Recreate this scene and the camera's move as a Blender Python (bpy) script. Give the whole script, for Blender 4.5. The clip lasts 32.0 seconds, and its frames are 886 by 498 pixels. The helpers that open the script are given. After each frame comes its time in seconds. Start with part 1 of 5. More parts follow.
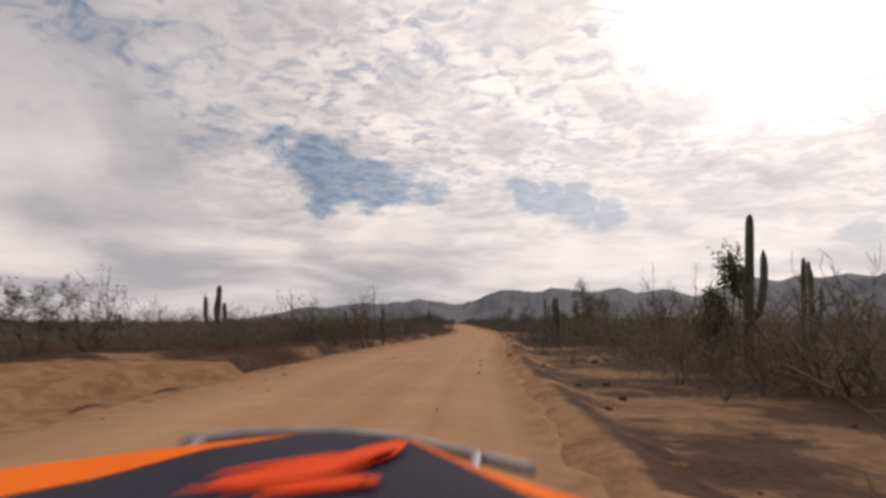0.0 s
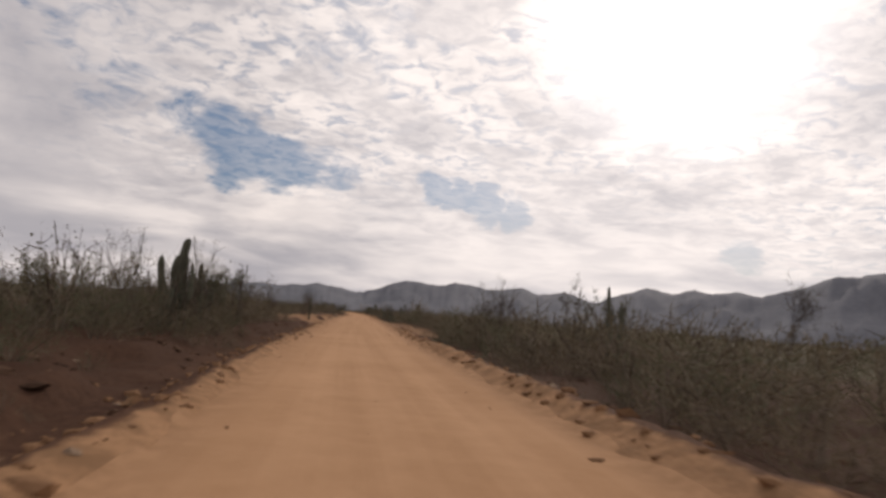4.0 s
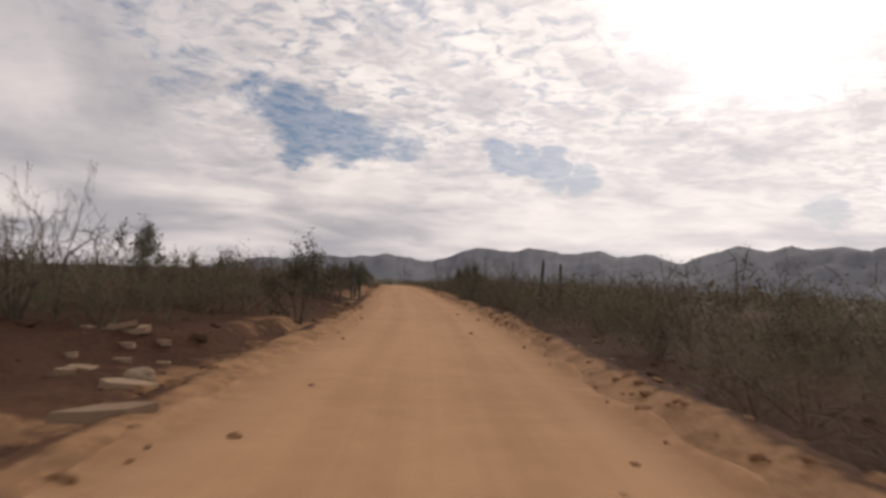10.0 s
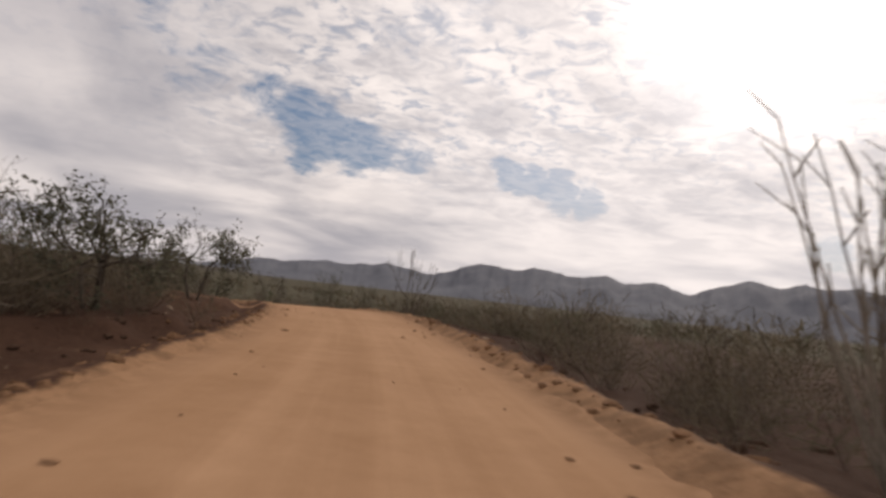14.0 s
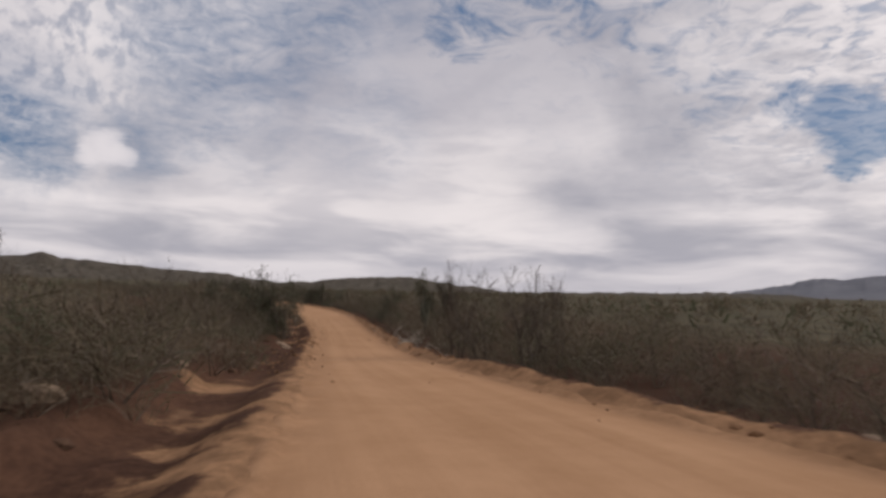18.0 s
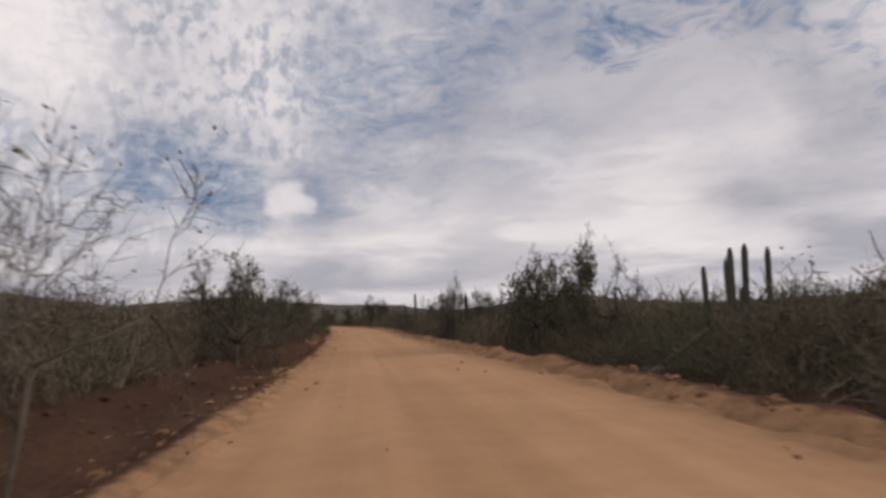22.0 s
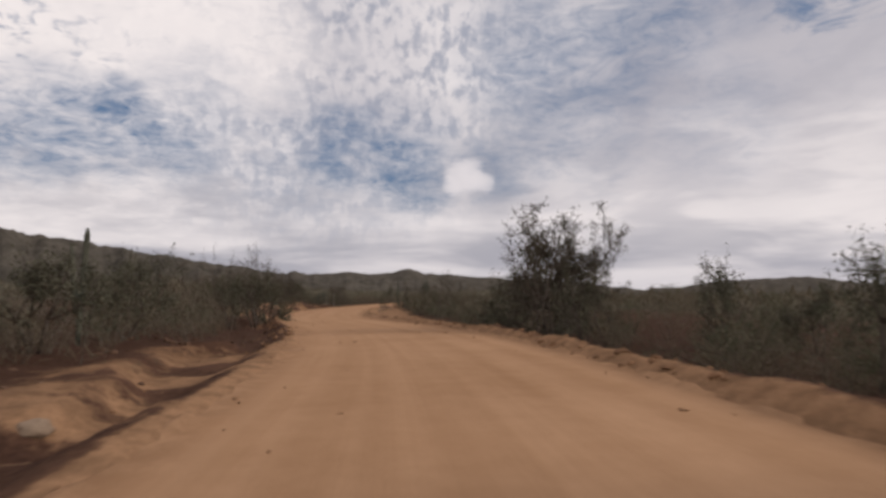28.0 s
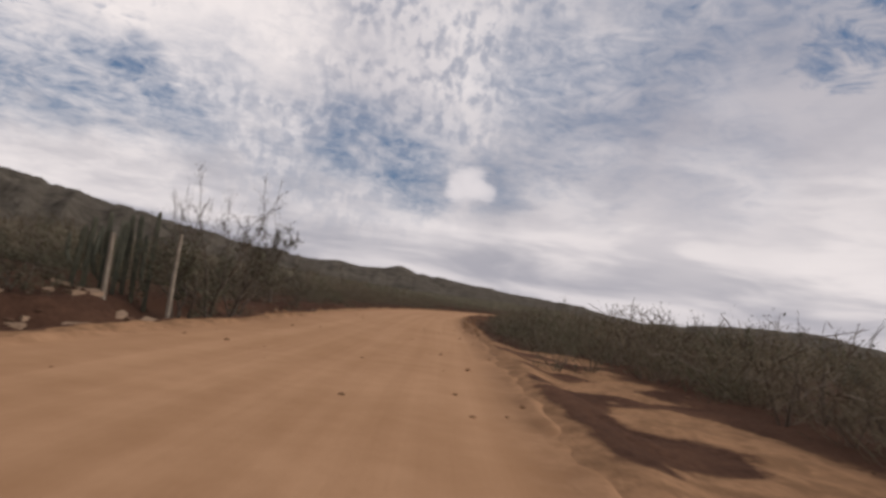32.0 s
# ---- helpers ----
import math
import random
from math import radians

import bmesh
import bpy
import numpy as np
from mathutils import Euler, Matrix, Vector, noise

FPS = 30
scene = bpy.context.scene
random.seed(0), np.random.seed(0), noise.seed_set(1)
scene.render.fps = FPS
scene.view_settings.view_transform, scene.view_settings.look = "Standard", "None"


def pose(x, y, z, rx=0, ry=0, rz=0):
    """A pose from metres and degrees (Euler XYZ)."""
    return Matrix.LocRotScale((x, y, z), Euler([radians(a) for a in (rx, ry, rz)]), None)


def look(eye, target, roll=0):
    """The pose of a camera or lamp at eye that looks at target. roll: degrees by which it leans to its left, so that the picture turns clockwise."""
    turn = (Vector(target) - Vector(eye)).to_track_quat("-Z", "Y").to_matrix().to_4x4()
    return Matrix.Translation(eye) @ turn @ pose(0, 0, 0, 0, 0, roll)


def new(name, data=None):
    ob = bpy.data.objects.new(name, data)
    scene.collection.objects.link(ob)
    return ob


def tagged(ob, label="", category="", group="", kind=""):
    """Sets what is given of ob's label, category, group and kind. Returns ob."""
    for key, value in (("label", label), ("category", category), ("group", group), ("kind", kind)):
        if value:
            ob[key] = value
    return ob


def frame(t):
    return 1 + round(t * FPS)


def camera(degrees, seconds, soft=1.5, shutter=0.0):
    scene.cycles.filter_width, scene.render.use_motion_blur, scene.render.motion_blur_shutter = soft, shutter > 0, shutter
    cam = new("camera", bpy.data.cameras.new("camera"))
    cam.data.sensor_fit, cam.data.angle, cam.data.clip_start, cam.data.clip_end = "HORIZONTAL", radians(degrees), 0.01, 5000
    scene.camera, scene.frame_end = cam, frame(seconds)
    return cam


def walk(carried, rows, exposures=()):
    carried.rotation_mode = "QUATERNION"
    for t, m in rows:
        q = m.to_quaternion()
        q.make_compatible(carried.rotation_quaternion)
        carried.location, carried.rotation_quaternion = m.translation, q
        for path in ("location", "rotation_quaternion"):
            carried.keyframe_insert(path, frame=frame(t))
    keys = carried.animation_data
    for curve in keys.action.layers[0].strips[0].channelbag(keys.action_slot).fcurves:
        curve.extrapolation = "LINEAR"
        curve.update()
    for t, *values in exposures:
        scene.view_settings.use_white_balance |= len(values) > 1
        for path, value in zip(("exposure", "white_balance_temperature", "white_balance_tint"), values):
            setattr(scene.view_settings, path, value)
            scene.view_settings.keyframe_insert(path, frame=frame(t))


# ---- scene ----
# ---- camera and its drive ----
cam = camera(66.0, 32.0, soft=3.1, shutter=0.12)
ROWS = [
    (0, 0.00, -0.00, 1.30, 8.05, 6.08, -0.06), (0.5, -1.31, 12.43, 1.30, 2.75, 6.69, 7.59), (1, -2.63, 24.86, 1.30, 1.14, 6.49, 7.23),
    (1.5, -3.95, 37.29, 1.30, 1.94, 6.89, 9.89), (2, -5.29, 49.72, 1.30, -1.00, 6.73, 10.90), (2.5, -6.63, 62.15, 1.30, -3.39, 5.41, 13.64),
    (3, -7.97, 74.58, 1.30, -3.95, 6.23, 10.10), (3.5, -9.33, 87.00, 1.30, -3.52, 6.00, 8.78), (4, -10.69, 99.43, 1.30, 0.06, 5.60, 4.37),
    (4.5, -12.05, 111.85, 1.30, 2.25, 6.22, 2.44), (6.5, -17.55, 161.55, 1.30, 3.20, 6.74, 5.47), (7, -18.94, 173.97, 1.30, 2.39, 6.88, 3.62),
    (7.5, -20.37, 186.39, 1.30, 2.12, 3.90, 5.49), (8, -21.84, 198.80, 1.30, 0.35, 6.93, 9.11), (8.5, -23.34, 211.21, 1.30, -0.67, 4.99, 6.33),
    (9, -24.88, 223.62, 1.30, -1.07, 5.87, 10.05), (9.5, -26.46, 236.02, 1.30, 2.84, 2.52, 2.76), (10, -28.07, 248.41, 1.30, 5.63, 2.61, 2.45),
    (10.5, -29.74, 260.80, 1.30, 3.56, 2.94, 2.85), (11, -31.45, 273.18, 1.30, 3.83, 5.66, 2.67), (11.5, -33.22, 285.56, 1.30, 5.05, 3.08, 4.24),
    (12, -35.06, 297.92, 1.30, 5.48, 4.26, 1.63), (12.5, -36.97, 310.14, 1.30, 3.32, 4.12, 4.92), (13, -38.98, 322.09, 1.30, 3.95, 5.65, 2.21),
    (13.5, -41.12, 333.77, 1.30, 3.49, 4.03, 6.28), (15.5, -52.71, 375.97, 1.21, 17.67, 4.51, 1.06), (16, -57.04, 384.98, 0.92, 25.01, 3.03, 4.13),
    (16.5, -62.30, 393.47, 0.43, 29.68, 2.20, 4.33), (17, -68.52, 401.30, -0.20, 37.03, 1.03, 5.99), (17.5, -75.58, 408.38, -0.83, 46.34, 3.18, 3.14),
    (18, -83.50, 414.90, -1.33, 49.10, 3.46, 1.18), (18.5, -92.28, 421.11, -1.79, 53.11, 2.90, -0.65), (19, -101.77, 427.16, -2.25, 53.61, 2.71, -1.97),
    (19.5, -111.77, 433.10, -2.64, 53.22, 3.24, 2.43), (20, -122.12, 438.95, -2.87, 53.09, 5.59, 2.96), (20.5, -132.80, 444.70, -2.93, 54.65, 5.32, -0.90),
    (21, -143.83, 450.32, -2.93, 58.32, 4.41, 0.80), (21.5, -155.10, 455.70, -2.93, 60.52, 6.10, -1.61), (22, -166.49, 460.74, -2.93, 63.10, 5.59, -2.74),
    (22.5, -178.01, 465.46, -2.93, 65.99, 7.85, -2.62), (23, -189.61, 469.88, -2.93, 68.60, 7.52, -3.42), (23.5, -201.29, 474.05, -2.93, 67.94, 7.16, -1.83),
    (24, -213.01, 478.03, -2.93, 67.88, 4.51, 0.71), (24.5, -224.76, 481.82, -2.93, 67.10, 4.07, 2.61), (26.5, -272.10, 495.11, -2.93, 70.20, 3.57, 1.57),
    (27, -284.04, 497.82, -2.93, 73.69, 3.81, -0.37), (27.5, -296.03, 500.14, -2.93, 74.52, 4.63, -2.20), (28, -308.07, 502.03, -2.93, 77.90, 4.11, -0.79),
    (28.5, -320.15, 503.51, -2.93, 81.23, 5.26, 0.16), (29, -332.25, 504.60, -2.93, 84.49, 6.41, -0.64), (29.5, -344.35, 505.38, -2.93, 87.54, 7.35, -1.57),
    (30, -356.44, 506.00, -2.93, 89.88, 5.65, -2.20), (30.5, -368.50, 506.67, -2.93, 85.43, 5.31, 3.72), (31, -380.51, 507.62, -2.93, 81.06, 7.33, 4.83),
    (31.5, -392.47, 508.96, -2.93, 81.94, 6.07, 7.39), (32, -404.35, 510.75, -2.93, 77.33, 4.50, 7.49)
]
walk(cam, [(t, pose(x, y, z, 90 + p, 0, yw) @ pose(0, 0, 0, 0, 0, r)) for t, x, y, z, yw, p, r in ROWS],
     exposures=[(0, 0.02, 6850, 15), (13.5, 0.02, 6850, 15), (17, 0.0, 6450, 15), (32, 0.0, 6500, 15)])

# ---- sky, sun ----
SUN_AZ, SUN_EL = -19.0, 25.0


def toward(az, el):
    a, e = radians(az), radians(el)
    return Vector((-math.sin(a) * math.cos(e), math.cos(a) * math.cos(e), math.sin(e)))


class Net:
    """Small helper round a node tree."""

    def __init__(self, tree):
        self.tree = tree
        tree.nodes.clear()

    def add(self, kind, **values):
        n = self.tree.nodes.new(kind)
        for key, value in values.items():
            setattr(n, key, value)
        return n

    def link(self, a, b):
        self.tree.links.new(a, b)

    def set(self, node, key, value):
        if isinstance(value, bpy.types.NodeSocket):
            self.link(value, node.inputs[key])
        else:
            node.inputs[key].default_value = value

    def math(self, op, a, b=0.0, clamp=False):
        n = self.add("ShaderNodeMath", operation=op, use_clamp=clamp)
        self.set(n, 0, a)
        self.set(n, 1, b)
        return n.outputs[0]

    def vec(self, op, a, b=(0, 0, 0)):
        n = self.add("ShaderNodeVectorMath", operation=op)
        self.set(n, 0, a)
        self.set(n, 1, b)
        return n.outputs["Value"] if op in ("DOT_PRODUCT", "LENGTH") else n.outputs["Vector"]

    def noise(self, vector, scale, detail=4.0, rough=0.55, distortion=0.0):
        n = self.add("ShaderNodeTexNoise")
        self.set(n, "Vector", vector)
        for key, value in (("Scale", scale), ("Detail", detail), ("Roughness", rough), ("Distortion", distortion)):
            n.inputs[key].default_value = value
        return n.outputs["Fac"]

    def span(self, value, a, b, c=0.0, d=1.0, smooth=True):
        n = self.add("ShaderNodeMapRange", interpolation_type="SMOOTHSTEP" if smooth else "LINEAR")
        for key, v in (("Value", value), ("From Min", a), ("From Max", b), ("To Min", c), ("To Max", d)):
            self.set(n, key, v)
        return n.outputs["Result"]

    def mix(self, fac, a, b):
        n = self.add("ShaderNodeMix", data_type="RGBA")
        self.set(n, 0, fac)
        for key, v in ((6, a), (7, b)):
            self.set(n, key, v if isinstance(v, bpy.types.NodeSocket) else (*v, 1.0))
        return n.outputs[2]


def sky():
    world = bpy.data.worlds.new("sky")
    scene.world = world
    world.use_nodes = True
    net = Net(world.node_tree)
    way = net.add("ShaderNodeTexCoord").outputs["Generated"]
    sep = net.add("ShaderNodeSeparateXYZ")
    net.link(way, sep.inputs[0])
    up = net.math("MAXIMUM", sep.outputs["Z"], 0.0)
    low = net.math("ADD", up, 0.13)
    flat = net.add("ShaderNodeCombineXYZ")
    net.set(flat, 0, net.math("DIVIDE", sep.outputs["X"], low))
    net.set(flat, 1, net.math("DIVIDE", sep.outputs["Y"], low))
    flat = flat.outputs[0]
    # thin blue air between the clouds
    air = net.add("ShaderNodeTexSky", sky_type="NISHITA", sun_disc=False)
    air.sun_elevation, air.sun_rotation, air.air_density, air.dust_density = radians(SUN_EL), radians(-SUN_AZ), 1.0, 0.6
    dim = net.vec("MULTIPLY", air.outputs[0], (0.075, 0.075, 0.075))
    blue = net.mix(0.75, dim, (0.105, 0.18, 0.305))
    # gaps in the cloud layer: azimuth, elevation, radius, depth
    wob = net.add("ShaderNodeTexNoise")
    net.set(wob, "Vector", flat)
    wob.inputs["Scale"].default_value, wob.inputs["Detail"].default_value, wob.inputs["Roughness"].default_value = 2.7, 7.0, 0.6
    bent = net.vec("ADD", way, net.vec("MULTIPLY", net.vec("SUBTRACT", wob.outputs["Color"], (0.5, 0.5, 0.5)), (0.10, 0.10, 0.05)))
    bent = net.vec("NORMALIZE", bent)
    gaps = [(19.0, 12.9, 1.9, 0.8), (16.6, 12.0, 1.9, 0.85), (14.2, 11.5, 1.7, 0.82), (11.9, 11.4, 1.5, 0.72), (21.4, 13.9, 1.8, 0.6), (18.0, 10.4, 1.4, 0.75), (9.6, 11, 1.5, 0.5), (1.5, 10.7, 1.1, 0.8),
            (-1, 10.2, 1.1, 0.9), (-3.3, 9.6, 1.1, 0.95), (-5.9, 9.0, 1.1, 0.85), (-23.7, 6.1, 1.1, 0.6), (28, 19, 4, 0.35), (10, 25, 5, 0.35),
            (47, 24.5, 4.0, 0.55), (58, 30, 5, 0.5), (44, 29, 6, 0.6), (36, 23, 4, 0.4)]
    soft_gaps = [(108, 13.0, 3.4, 0.8), (103, 13.4, 3.0, 0.9), (113, 12.5, 3.4, 0.8), (99, 12.6, 2.4, 0.6), (86.5, 12.6, 2.8, 0.75), (82, 10.8, 2.8, 0.9), (79.6, 9.6, 2.0, 0.75), (73, 11.0, 2.4, 0.5), (69, 19.0, 5.0, 0.62), (64.5, 19.5, 4.5, 0.6), (60, 23.0, 5.0, 0.6), (54, 27.0, 5.5, 0.6), (66, 13.5, 4.0, 0.35), (69, 13.0, 3.0, 0.45), (82, 11.5, 4.0, 0.4), (98.5, 14.2, 4.0, 0.4), (118, 12.3, 4.5, 0.45), (90, 12.0, 4.0, 0.3), (56, 14, 4.0, 0.25)]

    def opening(items, outer, inner):
        total = None
        for az, el, rad, deep in items:
            near = net.vec("DOT_PRODUCT", bent, tuple(toward(az, el)))
            one = net.span(near, math.cos(radians(rad * outer)), math.cos(radians(rad * inner)), 0.0, deep)
            total = one if total is None else net.math("MAXIMUM", total, one)
        return total

    hole, thinned = opening(gaps, 2.0, 0.2), opening(soft_gaps, 1.7, 0.1)
    # torn edges: the gap opens only where the cloud is thin
    shred = net.noise(net.vec("MULTIPLY", way, (1.0, 1.0, 2.2)), 15.0, 8.0, 0.66, 0.8)
    hole = net.math("ADD", hole, net.math("MULTIPLY", net.math("SUBTRACT", shred, 0.5), net.span(hole, 0.0, 0.3, 0.0, 1.5)))
    hole = net.math("MAXIMUM", net.span(hole, 0.24, 0.74), net.math("MULTIPLY", thinned, net.span(shred, 0.3, 0.65, 0.45, 1.2)))
    # fleecy ripples high up, long bands low down
    fine = net.noise(flat, 13.0, 5.0, 0.6, 0.6)
    mid = net.noise(flat, 3.4, 5.0, 0.6, 0.4)
    broad = net.noise(flat, 0.9, 3.0, 0.5, 0.3)
    lines = net.add("ShaderNodeCombineXYZ")
    net.set(lines, 0, net.math("MULTIPLY", sep.outputs["X"], 3.4))
    net.set(lines, 1, net.math("MULTIPLY", sep.outputs["Y"], 3.4))
    net.set(lines, 2, net.math("MULTIPLY", sep.outputs["Z"], 17.0))
    band = net.noise(lines.outputs[0], 1.3, 4.0, 0.5, 0.35)
    high = net.math("MAXIMUM", net.span(up, 0.10, 0.26), net.span(net.vec("DOT_PRODUCT", way, tuple(toward(-34, 13))), math.cos(radians(17)), math.cos(radians(5))))
    calm = net.span(net.vec("DOT_PRODUCT", way, tuple(toward(56, 19))), math.cos(radians(38)), math.cos(radians(20)), 1.0, 0.12)
    ripple = net.math("MULTIPLY", net.span(fine, 0.34, 0.53, 0.62, 0.0), net.math("MULTIPLY", net.math("MULTIPLY", high, calm), net.span(mid, 0.40, 0.58, 0.0, 1.0)))
    # a field of small cloudlets high on the inland side
    fleece = net.span(net.vec("DOT_PRODUCT", bent, tuple(toward(88, 25))), math.cos(radians(24)), math.cos(radians(9)))
    puff = net.noise(net.vec("MULTIPLY", way, (1.0, 1.0, 0.8)), 58.0, 3.0, 0.55, 0.2)
    furrow = net.math("MULTIPLY", net.span(puff, 0.62, 0.34, 0.0, 1.0), net.math("MULTIPLY", fleece, net.span(mid, 0.36, 0.56, 0.25, 0.9)))
    ripple = net.math("MULTIPLY", ripple, net.math("SUBTRACT", 1.0, net.math("MULTIPLY", fleece, 0.7)))
    hole = net.math("MAXIMUM", net.math("MULTIPLY", hole, net.span(fine, 0.25, 0.6, 1.12, 0.75)), ripple, True)
    # softer, rounder heaps where the layer is calm
    heap = net.noise(net.vec("MULTIPLY", way, (1.0, 1.0, 1.7)), 4.6, 6.0, 0.5, 0.35)
    body = net.mix(net.span(calm, 0.25, 1.0, 0.85, 0.0), mid, heap)
    lit = net.math("ADD", net.math("MULTIPLY", net.span(body, 0.32, 0.66), 0.5), net.math("MULTIPLY", net.span(broad, 0.3, 0.7), 0.35))
    lit = net.math("ADD", lit, net.math("MULTIPLY", net.span(fine, 0.35, 0.65), net.math("MULTIPLY", net.math("MULTIPLY", high, calm), 0.3)))
    lit = net.mix(net.span(up, 0.03, 0.17), net.span(band, 0.33, 0.68), lit)
    cloud = net.mix(lit, (0.345, 0.35, 0.39), (0.84, 0.80, 0.775))
    cloud = net.mix(net.math("MULTIPLY", fleece, 0.35), cloud, (0.86, 0.83, 0.81))
    cloud = net.mix(furrow, cloud, (0.36, 0.385, 0.445))
    # bright tufts beside the gaps
    for az, el, rad, much in [(45, 24, 15, 0.4), (55, 15, 12, 0.35), (63, 12, 10, 0.35), (86, 18, 9, 0.3)]:
        shade = net.vec("DOT_PRODUCT", bent, tuple(toward(az, el)))
        cloud = net.mix(net.span(shade, math.cos(radians(rad)), math.cos(radians(rad * 0.35)), 0.0, much), cloud, (0.37, 0.37, 0.415))
    streak = net.span(band, 0.38, 0.62)
    for az, el, rad, much in [(12, 8.0, 3.0, 0.5), (57, 8.9, 5.0, 0.6), (47, 8.2, 5.0, 0.6), (66, 9.0, 4.5, 0.55), (16, 8.3, 2.2, 0.7), (112, 25, 15, 0.8), (96, 20, 6, 0.6)]:
        near = net.vec("DOT_PRODUCT", bent, tuple(toward(az, el)))
        glow = net.math("MULTIPLY", net.span(near, math.cos(radians(rad * 1.6)), math.cos(radians(rad * 0.1)), 0.0, much), net.math("MAXIMUM", net.span(streak, 0.0, 1.0, 0.45, 1.0), net.span(up, 0.2, 0.3)))
        cloud = net.mix(glow, cloud, (0.90, 0.85, 0.81))
    colour = net.mix(hole, cloud, blue)
    tuft = net.vec("NORMALIZE", net.vec("ADD", way, net.vec("MULTIPLY", net.vec("SUBTRACT", wob.outputs["Color"], (0.5, 0.5, 0.5)), (0.06, 0.06, 0.05))))
    for az, el, rad in [(76.3, 10.0, 0.55), (75.4, 10.3, 0.5), (77.2, 9.6, 0.35), (74.6, 9.7, 0.4)]:
        near = net.vec("DOT_PRODUCT", tuft, tuple(toward(az, el)))
        colour = net.mix(net.span(near, math.cos(radians(rad * 2.9)), math.cos(radians(rad * 0.1)), 0.0, 0.72), colour, (0.75, 0.72, 0.715))
    # haze at the horizon
    colour = net.mix(net.span(up, 0.0, 0.09, 0.55, 0.0), colour, (0.53, 0.515, 0.54))
    # the sun behind thin cloud
    facing = net.vec("DOT_PRODUCT", way, tuple(toward(SUN_AZ, SUN_EL)))
    veil = net.math("ADD", net.span(facing, math.cos(radians(40)), math.cos(radians(4)), 0.0, 0.24), net.span(facing, math.cos(radians(14)), math.cos(radians(3)), 0.0, 0.5))
    cx = net.add("ShaderNodeCombineXYZ")
    net.set(cx, 0, veil)
    net.set(cx, 1, net.math("MULTIPLY", veil, 0.965))
    net.set(cx, 2, net.math("MULTIPLY", veil, 0.92))
    total = net.vec("ADD", colour, cx.outputs[0])
    back = net.add("ShaderNodeBackground")
    net.set(back, "Color", total)
    back.inputs["Strength"].default_value = 1.0
    net.link(back.outputs[0], net.add("ShaderNodeOutputWorld").inputs[0])


sky()
sun = bpy.data.lights.new("sun", "SUN")
sun.energy, sun.angle, sun.color = 1.6, radians(12), (1.0, 0.93, 0.84)
new("sun", sun).matrix_world = look(tuple(toward(SUN_AZ, SUN_EL) * 50), (0, 0, 0))


# ---- materials ----
def material(name, low, high, scale=1.0, rough=0.9, bump=0.3, fine=12.0, depth=0.02, island=0.0, thin=0.0, spread=None, metal=0.0, coat=0.0, spoil=None, sheen=0.02):
    """Two tones mixed by coarse and fine grain; island: how far each leaf or stone differs; thin: light let through."""
    m = bpy.data.materials.new(name)
    m.use_nodes = True
    net = Net(m.node_tree)
    geo = net.add("ShaderNodeNewGeometry")
    at = geo.outputs["Position"]
    big = net.noise(at, scale, 5.0, 0.6)
    small = net.noise(at, scale * fine, 5.0, 0.65)
    fac = net.math("ADD", net.math("MULTIPLY", net.span(big, 0.3, 0.7), 0.6), net.math("MULTIPLY", net.span(small, 0.3, 0.7), 0.4))
    if island:
        fac = net.math("ADD", net.math("MULTIPLY", fac, 1.0 - island), net.math("MULTIPLY", geo.outputs["Random Per Island"], island))
    colour = net.mix(fac, low, high)
    if spread:
        colour = net.mix(net.span(net.noise(at, spread[1], 4.0, 0.6), spread[2], spread[2] + 0.12), colour, spread[0])
    if spoil:
        sand = net.math("SUBTRACT", net.add("ShaderNodeAttribute", attribute_name="sand").outputs["Fac"], net.math("MULTIPLY", net.noise(at, 2.6, 6.0, 0.7), 1.0))
        crumbs = net.math("MULTIPLY", net.span(net.noise(at, 1.7, 6.0, 0.7), 0.36, 0.62), net.span(net.noise(at, 14.0, 5.0, 0.7), 0.3, 0.6, 0.45, 1.0))
        loose = net.mix(crumbs, tuple(0.64 * c for c in spoil), tuple(1.1 * c for c in spoil))
        colour = net.mix(net.span(sand, -0.14, 0.16), colour, loose)
        brush = net.mix(net.span(net.noise(at, 0.22, 7.0, 0.75), 0.35, 0.65), (0.04, 0.034, 0.023), (0.125, 0.108, 0.07))
        colour = net.mix(net.add("ShaderNodeAttribute", attribute_name="brush").outputs["Fac"], colour, brush)
        litter = net.math("MULTIPLY", net.add("ShaderNodeAttribute", attribute_name="litter").outputs["Fac"], net.span(net.noise(at, 0.6, 6.0, 0.7), 0.2, 0.45))
        colour = net.mix(litter, colour, net.mix(small, (0.022, 0.012, 0.0085), (0.092, 0.05, 0.033)))
    b = net.add("ShaderNodeBsdfPrincipled")
    net.set(b, "Base Color", colour)
    net.set(b, "Roughness", rough)
    net.set(b, "Metallic", metal)
    net.set(b, "Coat Weight", coat)
    b.inputs["Specular IOR Level"].default_value = 0.5 if coat or metal else sheen
    if bump:
        bn = net.add("ShaderNodeBump")
        bn.inputs["Strength"].default_value, bn.inputs["Distance"].default_value = bump, depth
        net.link(small, bn.inputs["Height"])
        net.link(bn.outputs[0], b.inputs["Normal"])
    out = b.outputs[0]
    if thin:
        tr = net.add("ShaderNodeBsdfTranslucent")
        net.set(tr, "Color", colour)
        mx = net.add("ShaderNodeMixShader")
        net.set(mx, 0, thin)
        net.link(out, mx.inputs[1])
        net.link(tr.outputs[0], mx.inputs[2])
        out = mx.outputs[0]
    net.link(out, net.add("ShaderNodeOutputMaterial").inputs[0])
    return m


